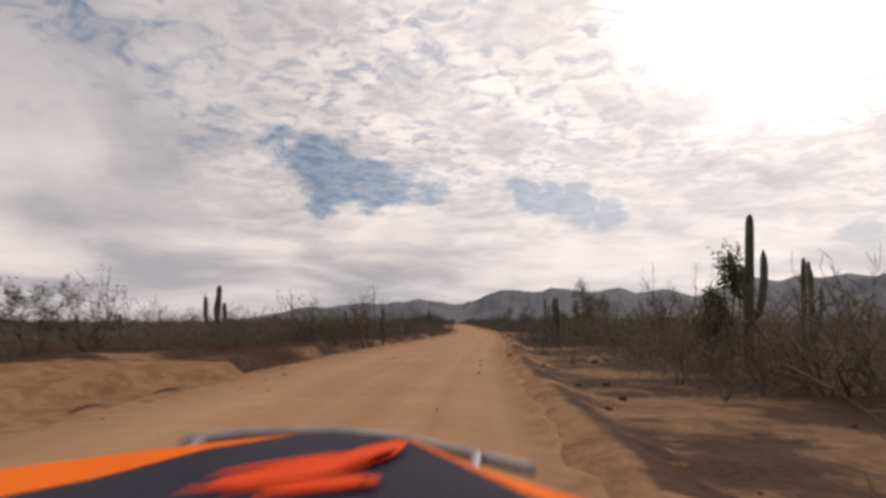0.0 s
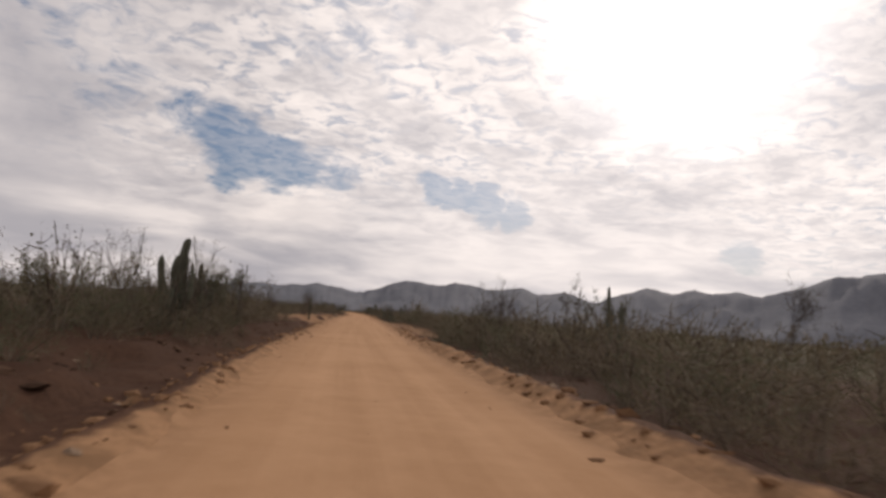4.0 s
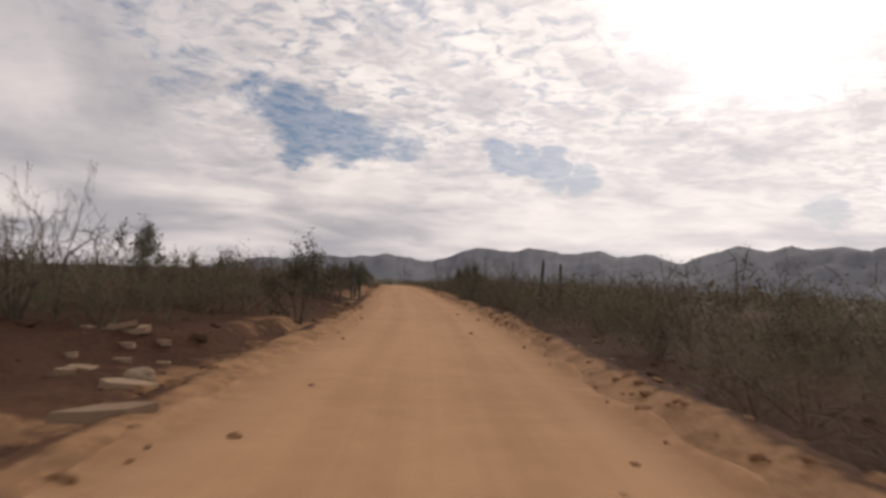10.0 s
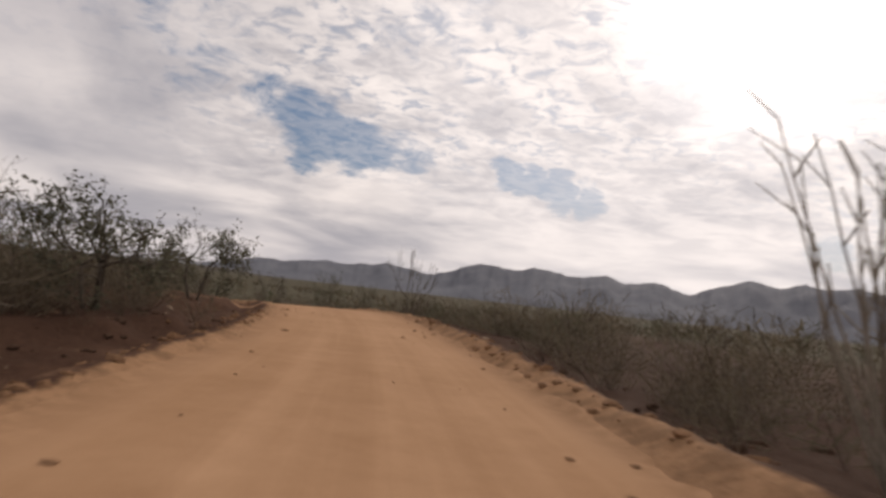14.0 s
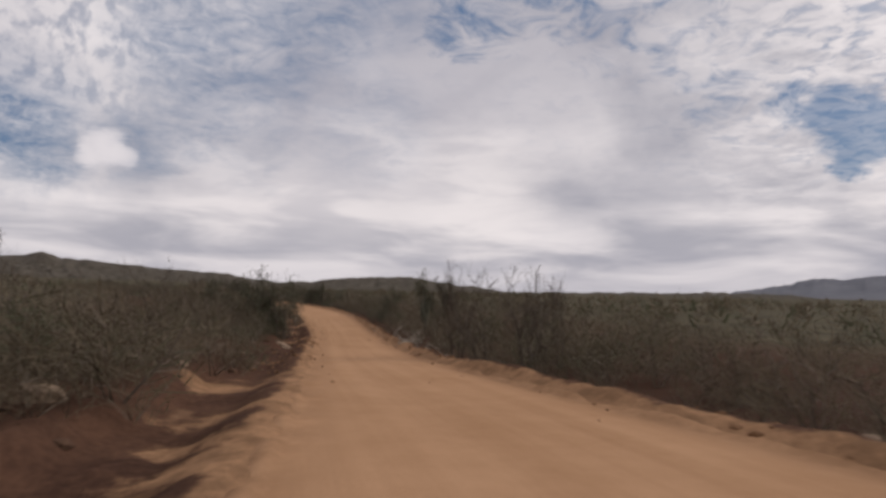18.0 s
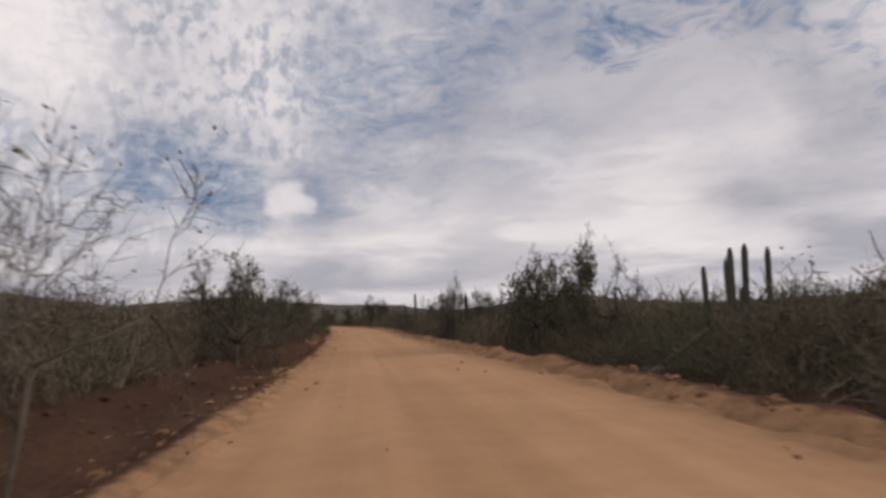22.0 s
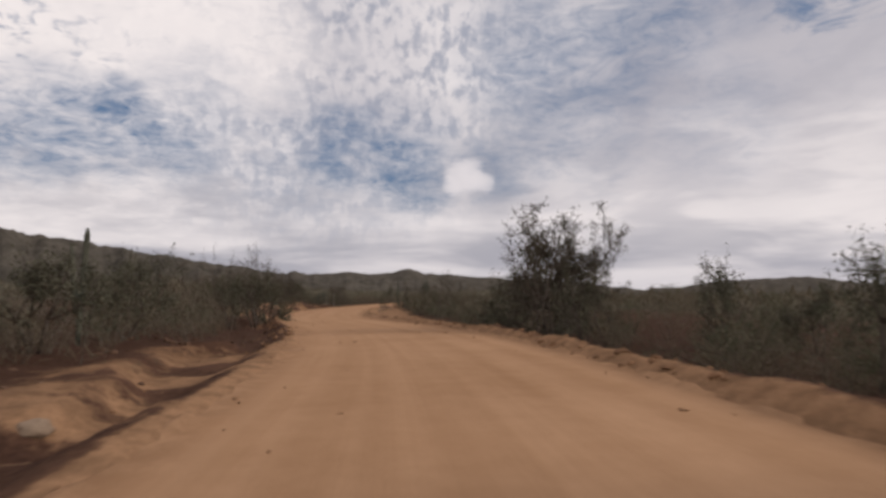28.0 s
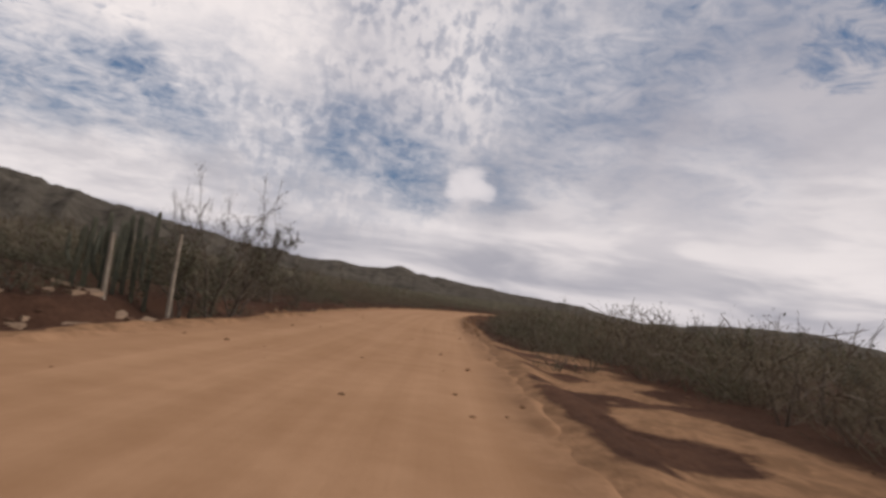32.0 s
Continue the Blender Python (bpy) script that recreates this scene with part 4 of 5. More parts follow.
BARE_3 = [(-99.3, 417.2, -0.35, 0.67), (-99.3, 430.5, -0.68, 1.65), (-100.2, 430.0, -0.34, 0.87), (-98.8, 432.1, -0.45, 1.18), (-139.8, 460.7, -1.31, 1.35), (-139.8, 456.6, -1.45, 1.84), (-135.2, 440.0, -1.58, 1.49), (-159.0, 451.3, -1.99, 0.67), (-157.1, 450.5, -0.43, 1.25), (-167.3, 455.5, -0.64, 1.60), (-216.5, 472.2, 0.20, 2.59), (-201.0, 467.8, -0.62, 1.34), (-234.1, 478.1, -0.82, 1.79), (-251.6, 496.4, -1.07, 2.78), (-248.8, 498.8, -0.10, 1.20), (-248.3, 500.4, 0.28, 1.44), (-230.6, 488.3, -3.24, 0.78), (-306.5, 497.8, -0.68, 1.62), (-297.8, 495.6, -1.26, 0.84), (-308.5, 498.7, -0.83, 0.49), (-307.7, 497.4, -0.97, 1.23), (-331.4, 511.0, -0.15, 1.55)]
BARE_4 = [(-365.5, 515.3, -1.29, 1.70), (-346.7, 498.6, 0.15, 1.29), (-346.7, 499.8, 0.18, 1.29), (-345.7, 512.8, -3.28, 1.04), (-358.0, 512.6, -1.08, 1.86), (-357.7, 499.5, 0.63, 1.67), (-376.9, 497.1, -2.25, 1.01), (-393.6, 517.8, -0.62, 1.95), (-427.0, 509.2, -1.11, 2.17), (-425.1, 508.1, -0.73, 0.98), (-425.0, 508.8, 0.20, 1.98), (-421.5, 505.0, -2.09, 1.93)]
SPRAYS = [(-172.3, 460.0, -1.0, 3.2), (-173.3, 459.5, -0.8, 3.0)]
GNARLED = [(-420.8, 500.9, 1.63, 1.93), (-409.6, 501.1, 0.71, 2.09), (-406.9, 500.5, -0.35, 3.11), (-402.6, 500.3, 0.76, 2.43), (-401.2, 499.5, 1.24, 1.14), (-407.5, 497.5, 0.20, 3.40), (-414.5, 500.6, -0.20, 3.20), (-399.0, 496.5, -0.10, 3.00)]
OLD = [(-220.8, 489.6, -0.3, 3.8), (-225.6, 475.4, -0.3, 4.0), (-332.8, 511.9, 0.6, 4.2), (-285.1, 505.6, 1.32, 4.3), (-284.7, 492.9, 0.9, 4.6), (-282.6, 506.2, 0.5, 3.6), (-279.8, 505.6, 0.9, 3.4), (-281.6, 491.6, 0.4, 3.6)]
SINGLE = [(-5.0, 92.5, 3.61, 3.4), (-84.0, 430.4, 0.55, 1.62), (-72.1, 427.5, 1.39, 2.30), (-377.9, 497.4, 0.35, 1.97), (2.4, 125.0, 3.77, 1.92)]
BARE = BARE_1 + BARE_2 + BARE_3 + BARE_4
SHRUBS_1 = [(5.0, 70.9, 3.85, 1.61), (5.2, 66.9, 4.00, 1.60), (-4.0, 94.6, 1.82, 1.32), (-16.2, 212.6, 1.36, 0.90), (-31.1, 297.0, 2.24, 1.39), (-62.6, 416.1, 2.52, 1.27), (-55.7, 403.9, 1.65, 1.24), (-86.4, 409.5, -0.57, 1.58), (-141.3, 456.5, -2.33, 2.44), (-120.6, 434.8, -0.67, 1.14), (-137.3, 452.9, -2.44, 1.02), (-178.9, 477.6, -2.48, 1.23), (-233.4, 494.2, -2.71, 0.85), (-423.1, 519.9, -2.38, 1.34), (-422.3, 518.5, -2.35, 1.43)]
SHRUBS = SHRUBS_1 + [(-76.9, 406.8, -1.00, 1.50), (-76.7, 405.1, -1.20, 1.40), (-80.5, 408.2, -1.30, 1.60), (-85.3, 409.7, -1.40, 1.90), (-81.2, 406.6, -1.40, 1.50), (-74.4, 403.7, -1.20, 1.10), (-74.6, 404.6, -1.30, 0.90)]
# place, size in metres and the way the limbs point
SNAGS = [(-107.8, 435.2, 1.5, 3.6), (-118.4, 441.3, 1.9, 4.0), (-222.6, 488.2, 1.1, 0.5), (-180.9, 475.6, 1.6, 2.4), (-82.2, 409.3, 1.2, 1.2)]
POSTS_1 = [(-423.1, 508.0, -2.05, 0.13), (-421.8, 506.7, -2.3, 0.12)]
POSTS = POSTS_1
FALLEN = [(-34.9, 204.7, 1.20), (-27.6, 194.5, 1.00), (-29.4, 217.6, 1.80), (-19.6, 210.5, 1.30), (-36.0, 345.2, 1.60), (-38.7, 338.5, 1.20), (-36.0, 330.6, 1.50), (-50.6, 404.3, 1.80), (-57.7, 400.8, 1.40), (-107.5, 433.7, 1.50), (-105.9, 433.1, 1.80), (-113.6, 438.0, 1.60), (-107.3, 435.8, 1.80), (-137.6, 444.8, 1.40), (-154.1, 450.9, 1.60), (-179.9, 474.2, 2.20), (-173.5, 470.6, 1.40), (-243.2, 513.2, 2.40), (-230.3, 487.3, 0.80), (-305.2, 496.4, 1.30), (-390.5, 512.1, 1.60), (-394.5, 518.5, 1.00), (-11.5, 90.9, 1.40), (-417.9, 534.8, 1.60), (8.3, 149.4, 1.40)]
BOULDERS = [(-93.7, 416.8, 0.55), (-113.9, 430.9, 0.50), (-111.7, 430.0, 0.40), (-158.5, 453.3, 0.40), (-312.3, 492.4, 0.60), (-298.1, 496.5, 0.40), (-293.5, 495.6, 0.40), (-362.6, 496.7, 0.50), (-36.3, 280.5, 0.25), (-36.2, 284.0, 0.22), (-36.1, 285.6, 0.20), (-212.2, 472.7, 0.20), (-282.1, 501.3, 0.14), (-32.9, 257.1, 0.35), (-29.2, 235.5, 0.30), (-399.9, 504.2, 0.40), (-34.7, 311.9, 0.15), (-64.2, 393.5, 0.30), (-316.2, 499.3, 0.30), (-26.4, 194.4, 0.30)]


def stand(name, x, y, label, category, group):
    """An empty at the ground, to carry a plant's parts."""
    ob = new(name)
    ob.location = (x, y, float(ground_at(x, y)[0]))
    return tagged(ob, label, category, group)


def place_trees(marks, kinds, name, labels, category, group, rng, unit=1.0, spready=False, tall_kinds=None):
    for x, y, top, wide in marks:
        ob = stand(name, x, y, rng.choice(labels), category, group)
        tall = max(top - ob.location.z, 0.5)
        wide = min(max(wide * (1.25 if spready else 1.15), (0.66 if spready else 0.7) * tall), 1.7 * tall)
        ob.rotation_euler.z = rng.uniform(0, 6.28)
        for part_name, me in rng.choice(tall_kinds if tall_kinds and max(tall, wide) > 4.0 else kinds):
            piece = part(part_name, me, ob)
            piece.scale = (wide / unit, wide / unit, tall / unit)
            if part_name in ("twig", "crown"):
                tagged(piece, kind="stuff")


pick = random.Random(5)
TALL_LEAFY_KINDS = [tree_kind(s, True, many=4200, leaf=0.056) for s in (111, 112)] + [gnarled_kind(s, 5000, 0.036) for s in (245, 246)]
LEAFY_KINDS = [tree_kind(s, True, many=2300, leaf=0.062) for s in (101, 102, 103, 104, 105, 106, 107)]
BARE_KINDS = [tree_kind(s, False) for s in (201, 202, 203, 204, 205, 206, 207, 208)]
SINGLE_KINDS = [tree_kind(s, False, single=True) for s in (221, 222, 223, 224)]
place_trees(LEAFY, LEAFY_KINDS, "desert_tree", ["dark green small-leaved desert tree in dry scrub", "grey-green bushy mesquite-like tree with dark trunk"], "tree", "leafy trees beside the road", pick, SIZE, False, TALL_LEAFY_KINDS)
place_trees(BARE, BARE_KINDS, "bare_tree", ["leafless grey thorn tree with fine twigs", "dry bare desert tree with forked grey limbs"], "tree", "bare trees beside the road", pick, SIZE, True)
place_trees(SINGLE, SINGLE_KINDS, "bare_tree", ["leafless grey tree with one trunk and a wide flat crown"], "tree", "bare trees beside the road", pick, SIZE, True)
place_trees(SPRAYS, [tree_kind(s, False, slim=0.5) for s in (251, 252)], "bare_tree", ["slender leafless thorn bush with long fine sprays"], "tree", "bare trees beside the road", pick, SIZE, True)
place_trees(GNARLED, [gnarled_kind(s, 300, 0.03) for s in (231, 232, 233)], "bare_tree", ["nearly leafless old tree with crooked dark limbs"], "tree", "bare trees beside the road", pick, SIZE, True)
place_trees(OLD, [gnarled_kind(s, 5600, 0.030) for s in (241, 242, 243, 244)], "desert_tree", ["old thorn tree with a stout trunk, crooked limbs and thin leaves"], "tree", "leafy trees beside the road", pick, SIZE, True)


def wand_plant(seed):
    """Many straight thin stems from one foot."""
    rng = np.random.default_rng(seed)
    stems = []
    for i in range(rng.integers(20, 27)):
        a, lean = rng.uniform(0, 6.28), rng.uniform(0.03, 0.26)
        p, w, segs = np.array([0.02 * np.cos(a), 0.02 * np.sin(a), -0.02]), np.array([lean * np.cos(a), lean * np.sin(a), 1.0]), []
        n, long = 6, rng.uniform(0.75, 1.0)
        for j in range(n):
            w = w + rng.normal(size=3) * 0.05 + np.array([0, 0, 0.07])
            w /= np.linalg.norm(w)
            q = p + w * long / n
            segs.append((*p, *q, 0.0027 * (1 - j / n * 0.6), 0.0027 * (1 - (j + 1) / n * 0.6)))
            if j > 1 and rng.random() < 0.8:
                s = w + rng.normal(size=3) * 0.3
                segs.append((*q, *(q + s / np.linalg.norm(s) * 0.1), 0.0018, 0.001))
            p = q
        stems.append(tubes(segs, 4))
    k = fit_unit([v for v, f in stems])
    return [("stem", mesh_of("stem", v * k, f, PALE if i % 2 else TWIG, True)) for i, (v, f) in enumerate(stems)]


WAND_KINDS = [wand_plant(s) for s in (301, 302, 303, 304)]
place_trees([(x, y, top, wide * 0.8) for x, y, top, wide in WANDS], WAND_KINDS, "wand_shrub", ["tall leafless shrub of upright pale wands"], "shrub", "wand shrubs beside the road", pick)


def column_mesh(seed):
    """A ribbed cactus column of height 1 and radius 1 across, slightly bent, with a round tip."""
    rng = np.random.default_rng(seed)
    ribs, rings = 11, 12
    ang = np.arange(ribs * 2) * np.pi / ribs
    zs = np.concatenate([np.linspace(-0.03, 0.93, rings - 3), [0.965, 0.988, 1.0]])
    rs = np.concatenate([np.linspace(0.85, 1.0, 4), np.ones(rings - 8), [0.92, 0.78, 0.5, 0.08]])
    bend = rng.normal(size=2) * 0.5
    v = []
    for z, r in zip(zs, rs):
        w = r * (1 + 0.16 * np.where(np.arange(ribs * 2) % 2, -1, 1)) * (1 + 0.06 * rng.normal())
        v.append(np.stack([w * np.cos(ang) + bend[0] * z * z, w * np.sin(ang) + bend[1] * z * z, np.full(ribs * 2, z)], -1))
    n = ribs * 2
    k = np.arange(n)
    f = np.concatenate([np.stack([k, (k + 1) % n, (k + 1) % n + n, k + n], -1) + i * n for i in range(rings - 1)])
    return mesh_of("column", np.concatenate(v), f, CACTUS, False)


def arm_mesh(seed):
    """A ribbed side arm that leaves a trunk sideways and turns up; 1 high, with its foot at the origin."""
    rng = np.random.default_rng(seed)
    u = np.linspace(0, 1, 11)
    out = 0.17 * (1 - np.exp(-u * 7)) * rng.uniform(0.8, 1.3)
    line = np.stack([out, 0.02 * np.sin(u * 5 + seed), np.clip(u - 0.10 * np.exp(-u * 9), 0, 1)], -1)
    way = np.gradient(line, axis=0)
    way /= np.linalg.norm(way, axis=1, keepdims=True)
    e = np.cross(way, (0, 1.0, 0))
    e /= np.linalg.norm(e, axis=1, keepdims=True)
    g = np.cross(way, e)
    ribs = 16
    ang = np.arange(ribs) * 2 * np.pi / ribs
    fat = 0.034 * np.array([0.7, 0.85, 0.95, 1, 1, 1, 1, 1, 0.95, 0.8, 0.12])[:, None] * (1 + 0.13 * np.where(np.arange(ribs) % 2, -1, 1))[None]
    v = line[:, None] + fat[..., None] * (np.cos(ang)[None, :, None] * e[:, None] + np.sin(ang)[None, :, None] * g[:, None])
    k = np.arange(ribs)
    f = np.concatenate([np.stack([k, (k + 1) % ribs, (k + 1) % ribs + ribs, k + ribs], -1) + i * ribs for i in range(10)])
    return mesh_of("arm", v.reshape(-1, 3), f, CACTUS, False)


COLUMNS = [column_mesh(s) for s in (401, 402, 403, 404, 405)]
ARMS = [arm_mesh(s) for s in (411, 412, 413, 414)]


def candelabra_cactus(x, y, high, thick, arms):
    """A stout trunk that forks into upturned ribbed arms: (turn, reach, height) of each as shares of the whole."""
    ob = stand("column_cactus", x, y, "stout dark cactus forking into short upturned arms", "cactus", "column cacti beside the road")

    def ribbed(name, line, size):
        u = np.linspace(0, 1, len(line))
        v, f = pipe(line, size * np.clip(np.minimum(1.0, (1.02 - u) * 7), 0.1, 1), 18)
        core = np.repeat(np.concatenate([line[:1], line, line[-1:]]), 18, 0)
        rib = 1 + 0.12 * np.where(np.arange(len(v)) % 2, -1, 1)
        part(name, mesh_of(name, core + (v - core) * rib[:, None], f, CACTUS, False), ob)

    zs = np.linspace(-0.05, 0.66 * high, 9)
    ribbed("trunk", np.stack([0.05 * np.sin(zs), 0.04 * zs, zs], -1), thick)
    for turn, reach, foot, top in arms:
        u = np.linspace(0, 1, 12)
        out = reach * (1 - np.exp(-4 * u)) + 0.02
        ribbed("arm", np.stack([out * math.cos(turn), out * math.sin(turn), (foot + (top - foot) * np.clip(u - 0.12 * np.exp(-6 * u), 0, 1)) * high], -1), thick * 0.46)


for x, y, high, thick, arms in CANDELABRA:
    candelabra_cactus(x, y, high, thick, arms)
for x, y, top, wide in CACTI:
    ob = stand("column_cactus", x, y, "grey-green ribbed column cactus in dry scrub", "cactus", "column cacti beside the road")
    tall = max(top - ob.location.z, 0.6)
    fat = min(max(wide / 2 * 0.8, 0.065), 0.16)
    stem = part("column", pick.choice(COLUMNS), ob)
    stem.scale, stem.rotation_euler = (fat, fat, tall), (pick.gauss(0, 0.045), pick.gauss(0, 0.045), pick.uniform(0, 6))
    count = pick.choice([0, 1, 2, 3] if wide > 0.13 else [0, 0, 1, 2])
    for i in range(count):
        from_z, turn = pick.uniform(0.12, 0.45) * tall, pick.uniform(0, 6.28)
        long = (tall - from_z) * pick.uniform(0.5, 0.9)
        arm = part("arm", pick.choice(ARMS), ob)
        thick = fat / 0.034 * 0.85
        arm.location, arm.rotation_euler, arm.scale = (0, 0, from_z), (0, 0, turn), (max(thick, 0.8 * long), thick, long)
    if count:
        tagged(ob, "grey-green column cactus with upturned side arms in dry scrub")


def shrub_shapes(seed, stems, leaves, leaf, sides=0, bends=2, forks=3, tangle=0.0):
    """A low twiggy bush of height and width about 1."""
    rng = np.random.default_rng(seed)
    segs, at = [], []
    for i in range(stems):
        a, lean = rng.uniform(0, 6.28), rng.uniform(0.1, 1.1)
        p, w = np.array([0.05 * np.cos(a), 0.05 * np.sin(a), -0.03]), np.array([lean * np.cos(a), lean * np.sin(a), 1.0])
        w /= np.linalg.norm(w)
        long = rng.uniform(0.6, 1.05)
        for j in range(bends):
            w = w + rng.normal(size=3) * 0.22
            w /= np.linalg.norm(w)
            q = p + w * long / bends
            segs.append((*p, *q, 0.010 * (1 - 0.4 * j), 0.010 * (1 - 0.4 * (j + 1)) if j < 1 else 0.004))
            for _ in range(forks):
                s = w + rng.normal(size=3) * 0.7
                e = q + s / np.linalg.norm(s) * rng.uniform(0.12, 0.3)
                segs.append((*q, *e, 0.006, 0.002))
                at.append(e)
            p = q
        at.append(p)
    at = np.array(at)
    v, f = tubes(segs, sides) if sides else ribbons(segs, rng)
    if tangle:
        # fine twigs and grass filling a dome, mostly fanning outward
        a, q = rng.uniform(0, 6.28, leaves), rng.random(leaves) ** 0.6
        top = (1 - 0.55 * q ** 2) * rng.uniform(0.75, 1.1, leaves)
        pts = np.stack([0.5 * q * np.cos(a), 0.5 * q * np.sin(a), top * rng.random(leaves) ** 0.85], -1)
        way = np.stack([np.cos(a) * q, np.sin(a) * q, np.full(leaves, 0.75)], -1) + rng.normal(size=(leaves, 3)) * 0.55
        way = way / np.linalg.norm(way, axis=1, keepdims=True) * (tangle * rng.uniform(0.5, 1.3, (leaves, 1)))
        lv, lf = ribbons(np.concatenate([pts - way / 2, pts + way / 2, np.full((leaves, 1), leaf), np.full((leaves, 1), leaf)], 1), rng)
        return (v, f), (lv, lf)
    pts = at[rng.integers(0, len(at), leaves)] + rng.normal(size=(leaves, 3)) * 0.06
    pts[:, 2] = np.abs(pts[:, 2])
    lv, lf = blades(pts, leaf, rng, 1.0, 1.8)
    k = fit_unit([v, lv])
    return (v * k, f), (lv * k, lf)


SHRUB_KINDS = []
for s in (501, 502, 503):
    a, b = shrub_shapes(s, 14, 1300, 0.021, 3)
    SHRUB_KINDS.append([("twig", mesh_of("twig", *a, TWIG)), ("crown", mesh_of("crown", *b, LEAF))])
place_trees(SHRUBS, SHRUB_KINDS, "green_shrub", ["dull green rounded desert shrub"], "shrub", "green shrubs beside the road", pick)


# ---- dry scrub on both sides ----
def scatter(count, near, far, seed, sense=0, back=(0.0, 0.1)):
    """Places beside the road between near and far metres past its edge, thinned where the ground lies bare."""
    rng = np.random.default_rng(seed)
    k = rng.integers(0, int(len(RX) * (0.82 if far < 30 else 1.0)), count)
    side = np.where(rng.random(count) < 0.5, -1, 1) if not sense else np.full(count, sense)
    out = near + (far - near) * rng.random(count) ** 1.25
    d = side * (RH[k] + out)
    x = RX[k] + NX[k] * d + rng.normal(size=count) * 0.4
    y = RY[k] + NY[k] * d + rng.normal(size=count) * 0.4
    past, sd, along = beside(x, y)
    bare = rough_field(x, y, 9.0, 8) + 0.6 * rough_field(x, y, 3.0, 9)
    keep = (past > near * 0.9) & (bare < 0.8 + ease(past, 3, 12) * 0.6) & (rng.random(count) > openness(past, sd, along) * 1.15) & (rng.random(count) < ease(past + 1.2 * rough_field(x, y, 6.0, 17), *back))
    x, y, past, sd, along = (v[keep] for v in (x, y, past, sd, along))
    return x, y, height(x, y, past, sd, along), past, sd, along, rng


def thicket(name, label, places, kinds, tall, mats):
    """One mesh of twigs and one of leaves for a whole belt of scrub."""
    x, y, z, past, sd, along, rng = places
    n = len(x)
    which = rng.integers(0, len(kinds), n)
    turn = rng.uniform(0, 2 * np.pi, n)
    high = tall(past, sd, along) * rng.uniform(0.55, 1.3, n) * (1 + 0.28 * rough_field(x, y, 7.0, 15) + 0.22 * rough_field(x, y, 26.0, 16))
    wide = high * rng.uniform(0.9, 1.5, n)
    ob = new(name)
    tagged(ob, label, "scrub", kind="stuff")
    for layer in (0, 1):
        vs, fs, base = [], [], 0
        for i, kind in enumerate(kinds):
            sel = which == i
            v, f = kind[layer]
            if not sel.any() or not len(v):
                continue
            c, s = np.cos(turn[sel])[:, None], np.sin(turn[sel])[:, None]
            px = (v[None, :, 0] * c - v[None, :, 1] * s) * wide[sel][:, None] + x[sel][:, None]
            py = (v[None, :, 0] * s + v[None, :, 1] * c) * wide[sel][:, None] + y[sel][:, None]
            pz = v[None, :, 2] * high[sel][:, None] + z[sel][:, None]
            m = int(sel.sum())
            vs.append(np.stack([px, py, pz], -1).reshape(-1, 3))
            fs.append((f[None] + (np.arange(m) * len(v))[:, None, None]).reshape(-1, 4) + base)
            base += m * len(v)
        if vs:
            tagged(part(("twigs", "leaves")[layer], mesh_of(name, np.concatenate(vs), np.concatenate(fs), mats[layer]), ob), kind="stuff")


# stretches where the scrub stays low: from, to (seconds of the drive), side
LOW = [(2.4, 4.0, -1), (6.8, 10.2, -1), (15.4, 18.4, -1), (16.5, 20.6, 1), (20.4, 22.2, -1), (27.4, 30.0, 1)]


def lowness(side, along):
    low = np.zeros(np.shape(side))
    for t0, t1, sense in LOW:
        low = np.maximum(low, (side == sense) * ease(along, stretch(t0) - 8, stretch(t0) + 8) * (1 - ease(along, stretch(t1) - 8, stretch(t1) + 8)))
    return low


def brush_height(past, side, along):
    return (2.1 + 0.6 * ease(past, 3, 9)) * (1 - 0.5 * lowness(side, along))


def belt_height(past, side, along):
    """Low on the verge, head-high behind."""
    return (0.8 + 0.75 * ease(past, 1.5, 5) + 0.35 * ease(past, 8, 25) + (side > 0) * (0.25 + 0.35 * ease(past, 3, 9))) * (1 - 0.22 * lowness(side, along))


NEAR_KINDS = [shrub_shapes(s, 6, 128, 0.0052, 0, 2, 2, 0.26) for s in (601, 602, 603, 604, 605, 606)]
MID_KINDS = [shrub_shapes(s, 3, 66, 0.0072, 0, 2, 2, 0.24) for s in (611, 612, 613, 614)]
FAR_KINDS = [shrub_shapes(s, 1, 19, 0.045, 0, 1, 2, 0.38) for s in (621, 622, 623)]
VERGE_KINDS = [shrub_shapes(s, 3, 38, 0.0075, 0, 1, 2, 0.34) for s in (631, 632, 633, 634)]
thicket("verge_scrub", "knee-high dry brown twigs along the road's edge", scatter(7000, 0.9, 6.0, 71, back=(0.8, 4.2)), VERGE_KINDS, lambda p, s, a: 0.2 + 0.6 * ease(p, 1.5, 4.5), (TWIG, SCRUB))
thicket("near_scrub", "dense grey-brown desert scrub beside the road", scatter(5000, 1.8, 9.0, 72, back=(2.0, 4.4)), NEAR_KINDS, belt_height, (TWIG, SCRUB))
TALL_KINDS = [shrub_shapes(s, 8, 84, 0.019, 0, 2, 2) for s in (641, 642, 643, 644)]
thicket("tall_brush", "taller grey-green twiggy brush rising out of the scrub", scatter(1500, 3.0, 24, 75, back=(2.6, 4.6)), TALL_KINDS, brush_height, (TWIG, LEAF))
# dense, dark brush that closes the view behind the verge: from, to, side, metres past the edge
DENSE = [(17.6, 19.0, -1, 1.7), (19.7, 21.6, -1, 2.8), (30.0, 34.0, -1, 6.0), (25.6, 28.0, 1, 3.2), (25.4, 27.6, -1, 2.6), (21.6, 24.0, -1, 4.0), (22.2, 25.0, 1, 3.4)]


